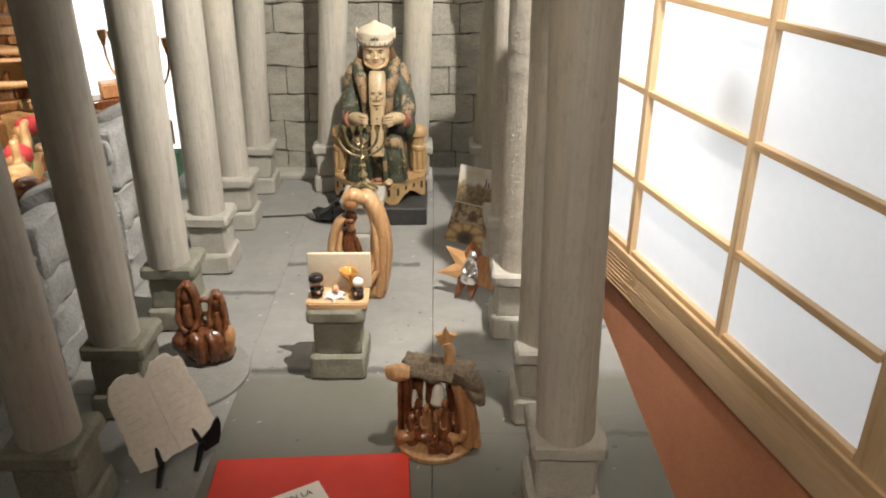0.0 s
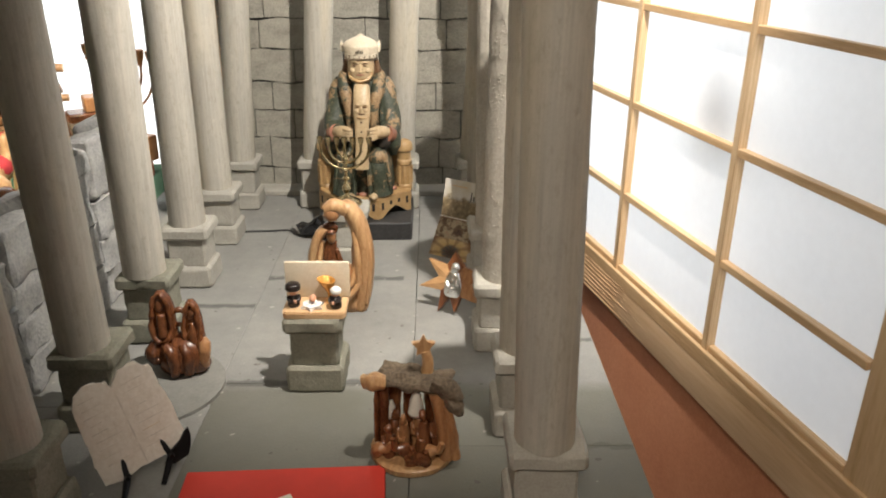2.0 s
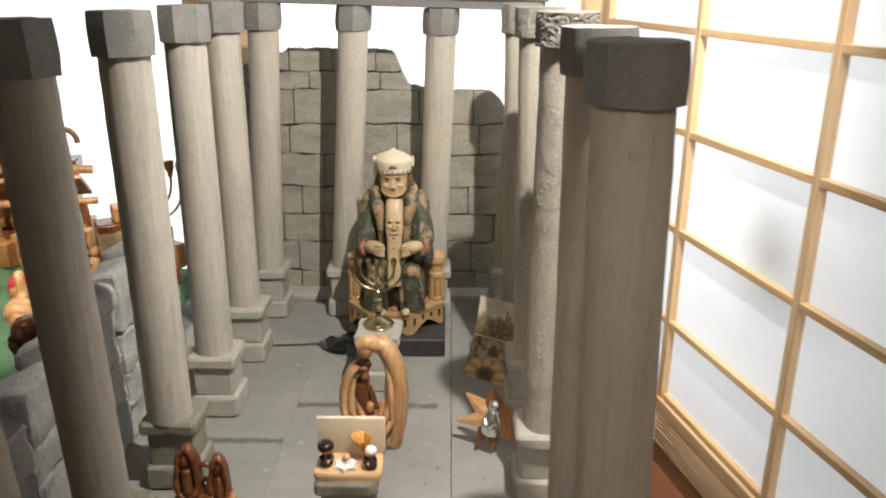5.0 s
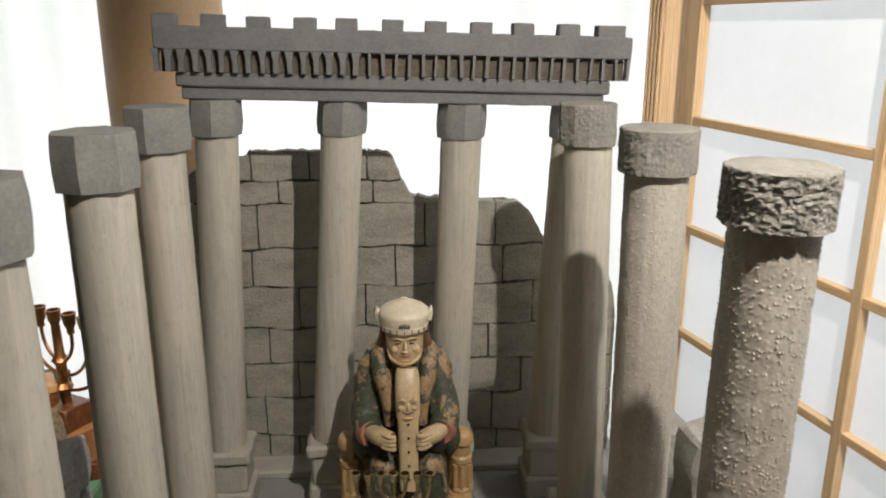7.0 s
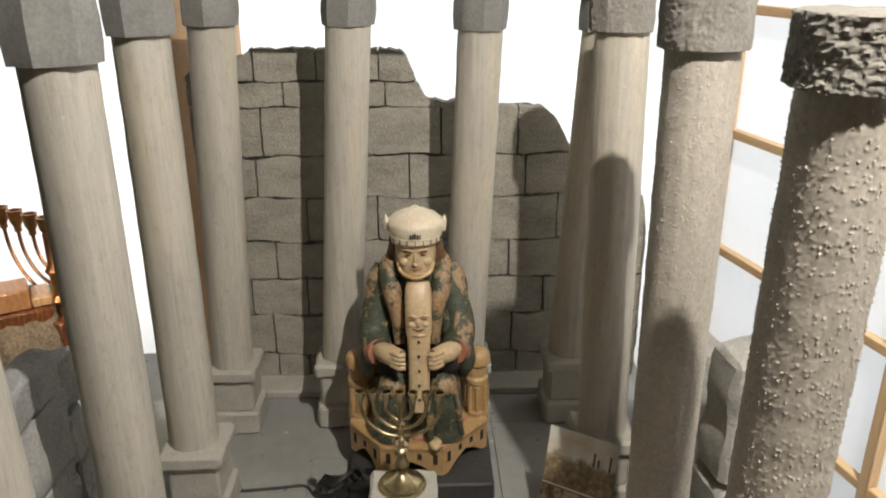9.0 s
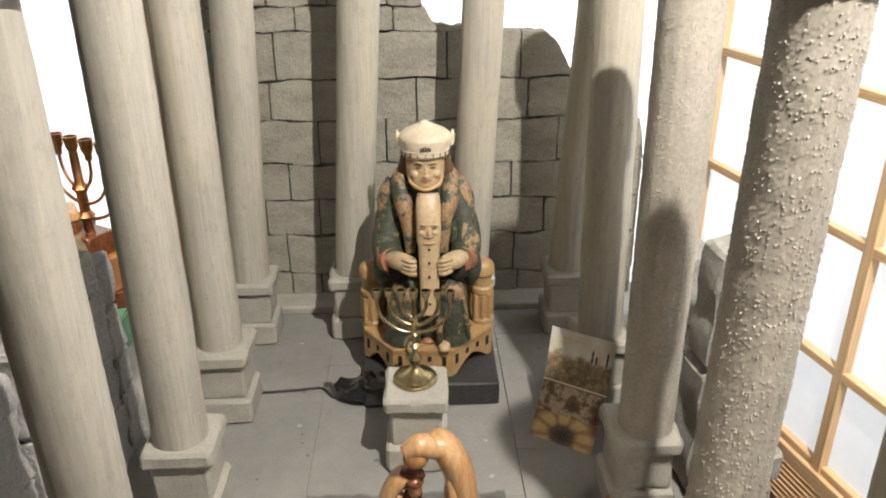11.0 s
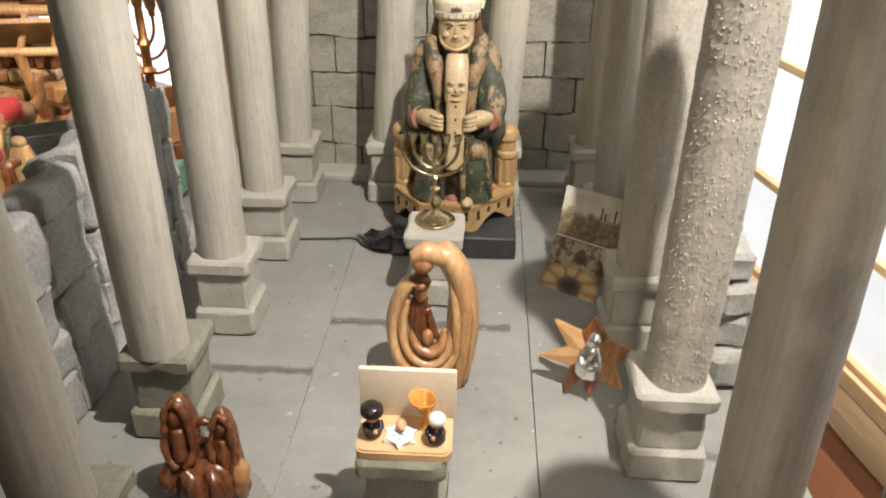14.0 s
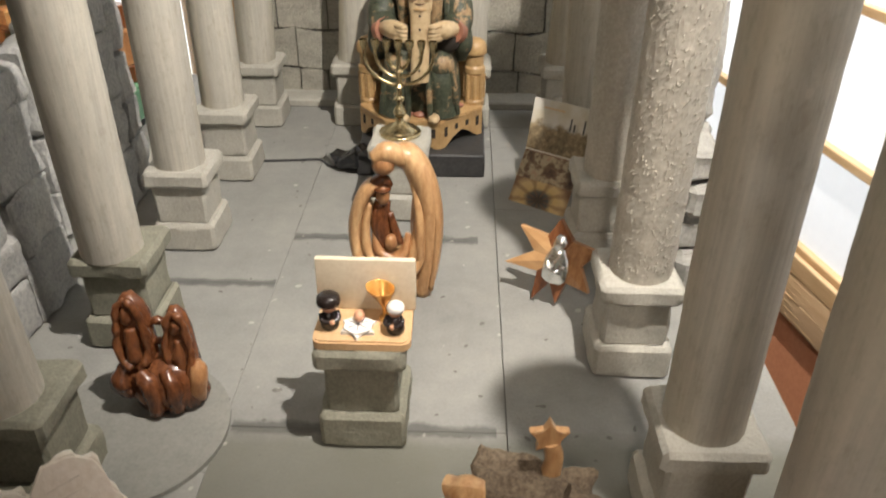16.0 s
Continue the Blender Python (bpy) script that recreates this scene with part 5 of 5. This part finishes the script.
def doll(m, hat, body, hat_shape, label):
    b = bmesh.new()
    lathe([(0.0085, 0.0), (0.0095, 0.003), (0.0085, 0.014), (0.0055, 0.021)], 16, b, 0)
    blob((0, 0, 0.025), (0.0075, 0.0072, 0.0072), b, 1, 14)
    if hat_shape == "brim":
        lathe([(0.0118, 0.029), (0.0122, 0.031), (0.0118, 0.036), (0.009, 0.039), (0.003, 0.040)], 18, b, 2)
    else:
        blob((0, 0.001, 0.028), (0.0092, 0.009, 0.0075), b, 2, 14)
    for s in (-1, 1):
        tube([(s * 0.008, 0, 0.017), (s * 0.008, -0.007, 0.013), (s * 0.002, -0.010, 0.012)], [0.0028, 0.0026, 0.0024], 8, 4, b, 0)
    blob((0.001, -0.0108, 0.012), (0.003, 0.0025, 0.003), b, 1, 8)
    return thing("doll", m, label, "doll", bm=b, mat=[body, "skin_clay", hat], smooth="all")


doll(pose(-0.150, 1.189, 0.1420, 0, 0, 18), "ceramic_black", "ceramic_black", "brim", "tiny glazed clay doll with a round black hat")
doll(pose(-0.083, 1.184, 0.1420, 0, 0, -20), "ceramic_white", "ceramic_black", "cap", "tiny glazed clay doll with a white cap")
def goblet():
    b = lathe([(0.0075, 0), (0.0078, 0.002), (0.0036, 0.005), (0.0030, 0.015), (0.0046, 0.019), (0.0085, 0.026), (0.0145, 0.036), (0.0148, 0.038), (0.0132, 0.0375), (0.0070, 0.027), (0.002, 0.022)], 22)
    for v in b.verts:                              # the cup leans a little
        v.co.x -= 0.16 * max(0.0, v.co.z - 0.004)
        v.co.z -= 0.14 * v.co.x * min(1.0, v.co.z / 0.03)
    return thing("goblet", pose(-0.094, 1.204, 0.1420, 0, 0, 0), "tiny amber gold goblet on the clay stage", "goblet", bm=b, mat="gold")


goblet()


# ---- two stone tablets on an easel ----
def tablets():
    ux = Vector((0.098, 0.064, 0.024)).normalized()
    up = Vector((-0.012, 0.052, 0.150))
    up = (up - ux * up.dot(ux)).normalized()
    nor = ux.cross(up)
    m = Matrix(((ux.x, -nor.x, up.x, -0.318), (ux.y, -nor.y, up.y, 0.957), (ux.z, -nor.z, up.z, 0.022), (0, 0, 0, 1)))
    ob = thing("stone_tablet", m, "pale double stone tablet with faded writing, standing on an easel", "tablet")
    poly = [(-0.056, 0.0), (-0.03, -0.004), (0.0, 0.001), (0.03, 0.0), (0.058, 0.004), (0.059, 0.03), (0.056, 0.06), (0.0565, 0.09), (0.052, 0.115), (0.043, 0.130), (0.028, 0.135), (0.013, 0.131), (0.004, 0.122),
            (0.0, 0.117), (-0.006, 0.124), (-0.018, 0.131), (-0.033, 0.132), (-0.047, 0.124), (-0.055, 0.108), (-0.057, 0.085), (-0.056, 0.06), (-0.058, 0.03)]
    fine = []
    for (x0, z0), (x1, z1) in zip(poly, poly[1:] + poly[:1]):
        for k in range(3):
            x, z = x0 + (x1 - x0) * k / 3, z0 + (z1 - z0) * k / 3
            d = 0.0042 * noise.noise((x * 80, z * 80, 1)) + 0.0020 * noise.noise((x * 240, z * 240, 4))
            fine.append((x + d, z + d))
    part("slab", slab(fine, -0.006, 0.005, 0.002), "tablet", ob)
    part("spine", slab([(-0.001, 0.002), (0.0012, 0.002), (0.001, 0.112), (-0.001, 0.112)], -0.0064, -0.0058), "ink_faint", ob)
    rnd = random.Random(3)
    for side, x0 in ((-1, -0.048), (1, 0.008)):
        for k in range(9):
            z = 0.113 - 0.0115 * k
            w = rnd.uniform(0.016, 0.036)
            x = x0 + rnd.uniform(0, 0.004)
            mat = "ink_gold" if side == 1 and k in (4, 5, 6) and rnd.random() < 0.6 else "ink_faint"
            part("writing_bar", slab([(x, z), (x + w, z + 0.001), (x + w, z + 0.0022), (x, z + 0.0012)], -0.0064, -0.0058), mat, ob)
    stand = thing("easel", pose(-0.318, 0.962, 0), "small black iron easel", "easel")
    for s in (-1, 1):
        f = m @ Vector((s * 0.030, -0.008, -0.004)) - Vector((-0.318, 0.962, 0))
        lip = m @ Vector((s * 0.030, -0.018, -0.003)) - Vector((-0.318, 0.962, 0))
        ft = Vector((f.x - 0.004 * s, f.y - 0.03, 0.002))
        back = m @ Vector((s * 0.018, 0.010, 0.080)) - Vector((-0.318, 0.962, 0))
        part("front_leg", tube([lip, f, ft], [0.003, 0.005, 0.0035], 8, 5), "iron", stand)
        part("upright", tube([f, back], [0.004, 0.003], 8, 4), "iron", stand)
        hind = Vector((back.x, back.y + 0.05, 0.002))
        part("hind_leg", tube([back, hind], [0.003, 0.003], 8, 3), "iron", stand)
    east = [(0.018, -0.010), (0.030, -0.016), (0.050, -0.014), (0.057, -0.004), (0.063, 0.010), (0.064, 0.022), (0.056, 0.018), (0.048, 0.010), (0.034, 0.004)]
    part("bracket", moved(slab(east, -0.013, -0.0075, 0.001), Matrix.Translation((0.318, -0.962, 0)) @ m), "iron", stand)
    return ob


tablets()


# ---- stable scene with bark roof ----
def nativity():
    ob = thing("stable_scene", pose(0.040, 1.008, 0, 0, 0, -6), "olive wood stable scene with bark roof and star", "ornament")
    part("disc", rough(lathe([(0.058, 0.0), (0.060, 0.003), (0.060, 0.009), (0.057, 0.011)], 40), 0.001, 40), "olive_light", ob)
    for x0, x1 in ((-0.046, -0.020), (-0.016, 0.002), (0.014, 0.042)):
        part("back_board", rough(grid_box(x0, x1, 0.022, 0.030, 0.010, 0.112, 0.010, 0.003), 0.003, 50, x0 * 90), "olive_dark", ob)
    part("leaning_log", tube([(0.034, -0.012, 0.108), (0.046, -0.02, 0.07), (0.052, -0.022, 0.012)], [0.010, 0.012, 0.012], 10, 6), "olive", ob)
    for x, mt in ((-0.044, "olive_dark"), (0.040, "olive_dark")):
        part("post", tube([(x, 0.0, 0.010), (x + 0.003, 0.002, 0.06), (x * 0.96, 0.0, 0.112)], [0.010, 0.009, 0.010], 10, 5), mt, ob)
    part("roof", rough(moved(grid_box(-0.050, 0.050, -0.016, 0.030, 0.0, 0.012, 0.006, 0.003), pose(0.002, 0.0, 0.112, 10, 5, -4)), 0.007, 70, 7, 0.003), "bark", ob, "rough tree bark roof")
    part("roof_branch", rough(tube([(-0.066, -0.008, 0.118), (-0.05, -0.012, 0.122), (-0.036, -0.01, 0.120)], [0.010, 0.013, 0.010], 12, 6), 0.003, 80), "olive_light", ob)
    part("roof_branch", rough(tube([(0.03, -0.016, 0.128), (0.055, -0.02, 0.118), (0.068, -0.022, 0.104)], [0.012, 0.013, 0.007], 12, 6), 0.004, 80, 4), "bark", ob)
    st = bmesh.new()
    pts = []
    for k in range(10):
        r, t = (0.017 if k % 2 == 0 else 0.0085), radians(36 * k + 90)
        pts.append((r * math.cos(t), 0.165 + r * math.sin(t)))
    slab(pts, -0.004, 0.004, 0.001, st)
    tube([(0.004, 0, 0.118), (0.006, 0, 0.14), (0.002, 0, 0.158)], [0.009, 0.008, 0.007], 10, 5, st)
    part("star", moved(st, pose(0.014, 0.016, 0, 0, 0, 8)), "olive_light", ob, "light wooden star on a stalk")
    spots = ((-0.030, -0.026, 0.052, 0.008, "olive_red"), (-0.010, -0.020, 0.070, 0.0085, "olive"), (0.018, -0.022, 0.078, 0.010, "olive_red"), (0.036, -0.012, 0.080, 0.010, "olive_red"), (0.004, -0.040, 0.032, 0.009, "olive_dark"), (0.024, -0.040, 0.026, 0.008, "olive_dark"), (-0.024, -0.002, 0.060, 0.010, "olive_dark"), (0.008, 0.004, 0.062, 0.010, "olive"))
    for x, y, h, r, mt in spots:
        b = bmesh.new()
        lathe([(r, 0.010), (r * 1.05, 0.016), (r * 0.95, 0.010 + h * 0.45), (r * 0.7, 0.010 + h * 0.75), (r * 0.3, 0.010 + h * 0.8)], 14, b, 0, x, y)
        blob((x, y - 0.002, 0.010 + h * 0.86), (r * 0.62, r * 0.62, h * 0.14), b, 0, 12)
        tube([(x - r * 0.9, y, 0.010 + h * 0.6), (x - r * 0.6, y - r * 1.1, 0.010 + h * 0.45), (x + r * 0.3, y - r * 1.2, 0.010 + h * 0.45)], [r * 0.35, r * 0.32, r * 0.25], 8, 5, b, 0)
        part("carved_piece", rough(b, 0.0040, 75, x * 99, 0.0012), mt, ob)
    part("hanging_branch", rough(tube([(0.046, -0.018, 0.116), (0.062, -0.024, 0.098), (0.070, -0.02, 0.086)], [0.008, 0.012, 0.006], 12, 6), 0.005, 90, 9), "bark", ob)
    part("hanging_branch", rough(tube([(0.050, -0.022, 0.096), (0.058, -0.026, 0.055), (0.062, -0.024, 0.014)], [0.006, 0.008, 0.008], 10, 6), 0.002, 90, 3), "olive", ob)
    part("side_board", rough(moved(grid_box(-0.012, 0.012, -0.003, 0.003, 0.010, 0.115, 0.008, 0.002), pose(-0.046, -0.004, 0, 0, 0, 70)), 0.002, 60, 5), "olive_dark", ob)
    for x, y, h, tip in ((-0.036, -0.034, 0.030, 0.012), (-0.012, -0.038, 0.040, -0.010), (0.036, -0.034, 0.034, 0.010), (0.014, -0.046, 0.022, -0.010)):
        part("carved_animal", rough(tube([(x - tip, y + 0.006, 0.014), (x - tip * 0.6, y, 0.012 + h * 0.5), (x + tip * 0.6, y - 0.002, 0.012 + h * 0.62), (x + tip, y - 0.004, 0.012 + h)], [0.007, 0.009, 0.006, 0.004], 10, 5), 0.0030, 110, x * 80), "olive" if tip > 0 else "olive_dark", ob)
    part("pale_figure", rough(lathe([(0.004, 0.050), (0.007, 0.056), (0.006, 0.072), (0.002, 0.082)], 12, None, 0, -0.030, 0.004), 0.002, 90, 5), "white_stone", ob, "small pale stone piece")
    part("pale_figure", rough(lathe([(0.009, 0.064), (0.012, 0.070), (0.009, 0.088), (0.005, 0.100), (0.001, 0.104)], 12, None, 0, 0.006, -0.002), 0.002, 90), "white_stone", ob, "small pale stone piece")
    return ob


nativity()


# ---- red folder with a note ----
folder = thing("folder", pose(-0.126, 0.852, 0, 0, 0, 3), "bright red card folder lying on the floor", "folder", bm=box(-0.135, 0.135, -0.20, 0.112, 0.0005, 0.006, 0.0015), mat="red_card")
note = thing("note", pose(-0.125, 0.838, 0.0062, 0, 0, 30), "white paper note with printed capitals lying on a red folder", "note")
part("sheet", box(-0.075, 0.042, -0.10, 0.060, 0.0, 0.0009), "paper_white", note)
txt = bpy.data.curves.new("words", "FONT")
txt.body, txt.size, txt.extrude = "EN LA", 0.0135, 0.0002
txt.materials.append(M["ink"])
words = new("words", txt)
words.parent, words.location = note, (-0.010, 0.040, 0.0012)
for k in range(4):
    part("writing_bar", box(-0.062, 0.03, 0.016 - 0.016 * k, 0.019 - 0.016 * k, 0.0009, 0.0012), "ink", note)


# ---- ruined side wall by the western columns ----
def side_wall():
    ob = thing("wall_ruin", pose(0, 0, 0), "rough grey-blue stone wall with broken top beside the columns", "wall", kind="structure",
               bm=box(-0.630, -0.578, 0.66, 1.755, 0.0, 0.14, 0.004), mat="mortar")
    crest = ((0.60, 0.15), (1.0, 0.21), (1.15, 0.250), (1.23, 0.285), (1.40, 0.312), (1.52, 0.336), (1.65, 0.345), (1.78, 0.322))

    def top_at(y):
        for (ya, za), (yb, zb) in zip(crest, crest[1:]):
            if y <= yb:
                return za + (zb - za) * (y - ya) / (yb - ya)
        return crest[-1][1]

    rnd = random.Random(12)
    y = 0.60
    while y < 1.76:
        y1 = min(y + rnd.uniform(0.085, 0.150), 1.775)
        if 1.775 - y1 < 0.05:
            y1 = 1.775
        high, z = top_at((y + y1) / 2) + rnd.uniform(-0.008, 0.008), 0.0
        while z < high - 0.005:
            z1 = z + rnd.uniform(0.060, 0.105)
            if high - z1 < 0.03:
                z1 = high
            face = -0.560 + rnd.uniform(-0.004, 0.004)
            wob = rnd.uniform(-0.003, 0.003)
            stone = grid_box(-0.640, face, y + 0.002 + wob * (z > 0), y1 - 0.002 + wob * (y1 < 1.77), z + 0.0008, z1 - 0.0004, 0.011, 0.004)
            for v in stone.verts:                  # tops fall away to the back
                v.co.z -= max(0.0, -0.585 - v.co.x) * 0.5 * (v.co.z - z) / max(0.01, z1 - z) * (z1 == high)
            part("stone", rough(stone, 0.0085, 22, rnd.uniform(0, 50), 0.0035), "blue_rock", ob)
            z = z1
        y = y1


side_wall()


# ---- tumbled stones by the eastern columns ----
def rock(m, size, seed, label):
    b = rough(grid_box(-size[0], size[0], -size[1], size[1], 0.0, size[2], min(size) * 0.35, min(size) * 0.25), min(size) * 0.22, 22, seed, min(size) * 0.07)
    low = min(v.co.z for v in b.verts)
    for v in b.verts:
        v.co.z -= low
    return thing("stone", m, label, "stone", "tumbled stones", bm=b, mat="rock")


rock(pose(0.306, 1.506, 0.0, 0, 0, 10), (0.034, 0.045, 0.058), 3, "rough grey stone block at the foot of a pile")
rock(pose(0.302, 1.521, 0.060, 0, 0, -8), (0.032, 0.042, 0.050), 7, "rough grey stone block in a pile")
rock(pose(0.302, 1.516, 0.112, 0, 0, 14), (0.030, 0.040, 0.046), 11, "rough grey stone block in a pile")
rock(pose(0.296, 1.526, 0.160, 0, 0, 0), (0.028, 0.040, 0.044), 13, "rough grey stone block in a pile")
rock(pose(0.296, 1.622, 0.0, 0, 0, 4), (0.034, 0.040, 0.20), 17, "tall rough grey stone slab standing on end")
rock(pose(0.296, 1.624, 0.205, 0, 0, 4), (0.030, 0.036, 0.17), 19, "rough grey stone slab set on another")
rock(pose(0.302, 1.803, 0.0, 0, 0, 4), (0.036, 0.070, 0.16), 23, "large rough grey stone by the columns")
rock(pose(0.304, 1.823, 0.165, 0, 0, 4), (0.032, 0.060, 0.13), 29, "rough grey stone on top of another")


# ---- wooden village behind the side wall ----
def village_pose(x, y, z, rz=0):
    return pose(1.043 * x, 1.05 * y - 0.05, z - 0.025, 0, 0, rz) @ Matrix.Scale(1.04, 4)


def village():
    table = thing("side_table", pose(0, 0, 0), "table covered with green felt carrying a wooden village", "table")
    part("top", plate([(-2.15, 0.9), (-0.65, 0.9), (-0.65, 2.134), (-0.90, 2.134), (-0.90, 2.51), (-2.15, 2.51)], 0.035, 0.095, 0.003), "green_cloth", table)
    for x in (-2.0, -0.75):
        for y in (1.0, 2.02):
            part("leg", box(x - 0.03, x + 0.03, y - 0.03, y + 0.03, -0.82, 0.036), "pine_v", table)
    town = thing("wooden_village", village_pose(-1.06, 2.30, 0.1205, 14), "model village of many small olive wood blocks", "model village")
    rnd = random.Random(31)
    mats = ("olive", "olive_light", "olive", "olive_dark", "olive_light")
    z = 0.0
    for r in range(11):
        h = rnd.uniform(0.024, 0.034)
        x = -0.62
        while x < 0.02 - 0.004 * r:
            w = rnd.uniform(0.04, 0.11)
            d = rnd.uniform(-0.012, 0.012)
            part("block", box(x, x + w - 0.003, -0.03 + d, 0.06 + d, z, z + h - 0.002, 0.003), mats[rnd.randrange(5)], town)
            x += w
        z += h
    # pitched roof and porch in front
    part("roof", moved(box(-0.30, 0.10, -0.006, 0.006, 0.0, 0.13, 0.002), pose(0.0, -0.055, 0.150, 58, 0, 0)), "olive", town)
    part("roof_ridge", tube([(-0.31, -0.06, 0.215), (-0.1, -0.058, 0.222), (0.11, -0.06, 0.214)], [0.012, 0.012, 0.012], 10, 5), "olive_light", town)
    for k in range(6):
        part("roof_pole", tube([(-0.26 + 0.066 * k, -0.05, 0.222), (-0.27 + 0.068 * k, -0.15, 0.148)], [0.007, 0.008], 8, 3), mats[k % 5], town)
    for x in (-0.26, -0.13, 0.0, 0.09):
        part("porch_post", tube([(x, -0.15, 0.0), (x + 0.006, -0.148, 0.08), (x, -0.15, 0.152)], [0.012, 0.010, 0.012], 10, 4), mats[int(x * 90) % 5], town)
    part("beam", tube([(-0.32, -0.15, 0.156), (0.13, -0.152, 0.150)], [0.011, 0.010], 10, 4), "olive_light", town)
    part("gable", slab([(-0.40, 0.0), (0.0, 0.0), (-0.2, 0.11)], 0.0, 0.03, 0.003), "olive", town).location = (0, 0.02, z)
    ring = [(0.03 + 0.035 * math.cos(t), 0.02, z - 0.04 + 0.04 * math.sin(t)) for t in [math.pi * k / 8 for k in range(9)]]
    part("arch", tube(ring, [0.008], 10, 3), "olive", town)
    ring = [(-0.04 + 0.03 * math.cos(t), 0.02, z + 0.04 * math.sin(t)) for t in [math.pi * k / 8 for k in range(9)]]
    part("arch", tube(ring, [0.008], 10, 3), "olive", town)
    def pack_animal(m, mats, label, seed):
        camel = bmesh.new()
        tube([(-0.035, 0, 0.075), (0.0, 0, 0.085), (0.04, 0, 0.078)], [0.018, 0.026, 0.020], 12, 5, camel)
        for x in (-0.03, -0.022, 0.03, 0.038):
            tube([(x, 0.010 if x in (-0.03, 0.03) else -0.010, 0.075), (x - 0.004, 0, 0.04), (x + 0.004, 0, 0.0)], [0.011, 0.007, 0.006], 8, 4, camel)
        tube([(0.045, 0, 0.08), (0.07, 0, 0.10), (0.075, 0, 0.135), (0.095, 0, 0.138)], [0.014, 0.010, 0.009, 0.007], 10, 5, camel)
        lathe([(0.021, 0.072), (0.030, 0.082), (0.029, 0.10), (0.018, 0.112), (0.005, 0.114)], 14, camel, 1)
        thing("figurine", m, label, "statue", "carved animals", bm=rough(camel, 0.003, 60, seed), mat=mats, smooth="all")

    pack_animal(village_pose(-0.955, 1.965, 0.1205, 60), ["olive", "red_cloth"], "carved wooden pack animal with a red saddle cloth", 1)
    pack_animal(village_pose(-0.80, 1.60, 0.1205, 115), ["olive_light", "olive_light"], "carved pale wooden pack animal on the green felt", 2)
    pack_animal(village_pose(-0.745, 1.525, 0.1205, 80), ["olive_dark", "olive_dark"], "carved dark wooden pack animal on the green felt", 3)
    pack_animal(village_pose(-0.87, 1.74, 0.1205, 100), ["olive_light", "red_cloth"], "carved wooden pack animal with a red saddle cloth", 4)
    for k, (x, y, h, mt) in enumerate(((-0.80, 1.93, 0.11, "olive_light"), (-1.05, 1.88, 0.10, "olive"), (-0.88, 1.86, 0.08, "olive_light"), (-1.12, 1.70, 0.09, "olive_dark"), (-0.98, 1.72, 0.07, "olive"))):
        b = bmesh.new()
        lathe([(0.026, 0.0), (0.027, 0.01), (0.022, h * 0.5), (0.014, h * 0.75), (0.004, h * 0.82)], 16, b)
        blob((0, 0, h * 0.88), (0.013, 0.013, h * 0.13), b, 0, 12)
        thing("figurine", village_pose(x, y, 0.1205, 40 * k), "small turned olive wood piece on the green felt", "statue", "small wooden pieces", bm=rough(b, 0.003, 40, k), mat=mt)
    rnd = random.Random(77)
    for k in range(16):
        w, d, h = rnd.uniform(0.022, 0.05), rnd.uniform(0.015, 0.03), rnd.uniform(0.03, 0.10)
        x, y = -1.30 + 0.028 * k + rnd.uniform(-0.01, 0.01), 2.135 + rnd.uniform(-0.025, 0.02) - 0.006 * (k % 3)
        b = grid_box(-w, w, -d, d, 0.0, h, 0.015, 0.004)
        thing("wood_block", village_pose(x, y - 0.05 * (k % 2), 0.1205, rnd.uniform(-25, 35)), "rough sawn olive wood block on the green felt", "block", "loose wooden blocks", bm=rough(b, 0.003, 50, k), mat=mats[k % 5])
    bx = thing("black_box", village_pose(-0.866, 1.925, 0.1205, 28), "small open black box on the green felt", "box")
    for x0, x1, y0, y1 in ((-0.06, 0.06, -0.04, -0.036), (-0.06, 0.06, 0.036, 0.04), (-0.06, -0.056, -0.036, 0.036), (0.056, 0.06, -0.036, 0.036)):
        part("side", box(x0, x1, y0, y1, 0.0, 0.072, 0.001), "black", bx)
    part("bottom", box(-0.0555, 0.0555, -0.0355, 0.0355, 0.0, 0.006), "black", bx)
    hut = thing("bark_hut", village_pose(-0.745, 1.97, 0.1205, 30), "small stepped wooden block hut with bark roof", "hut")
    part("block", box(-0.06, 0.06, -0.035, 0.035, 0.0, 0.165, 0.004), "olive_dark", hut)
    part("block", box(-0.02, 0.03, -0.03, 0.03, 0.1655, 0.200, 0.003), "olive", hut)
    part("block", box(0.0305, 0.060, -0.03, 0.03, 0.1655, 0.183, 0.003), "olive_light", hut)
    part("bark_roof", rough(moved(grid_box(-0.06, 0.06, -0.008, 0.008, 0.0, 0.11, 0.01, 0.003), pose(0.0, -0.085, 0.06, -35, 0, 0)), 0.004, 60, 3), "bark", hut)
    thing("block_stand", village_pose(-0.675, 1.99, 0.1205, 20), "plain wooden block carrying a copper candlestick", "stand", bm=box(-0.045, 0.045, -0.04, 0.04, 0.0, 0.034, 0.003), mat="olive_dark")


village()
menorah(village_pose(-0.675, 1.99, 0.1565, -30), "copper", 2.1, "copper seven-armed candlestick with rope-twist arms on a wooden block", True)
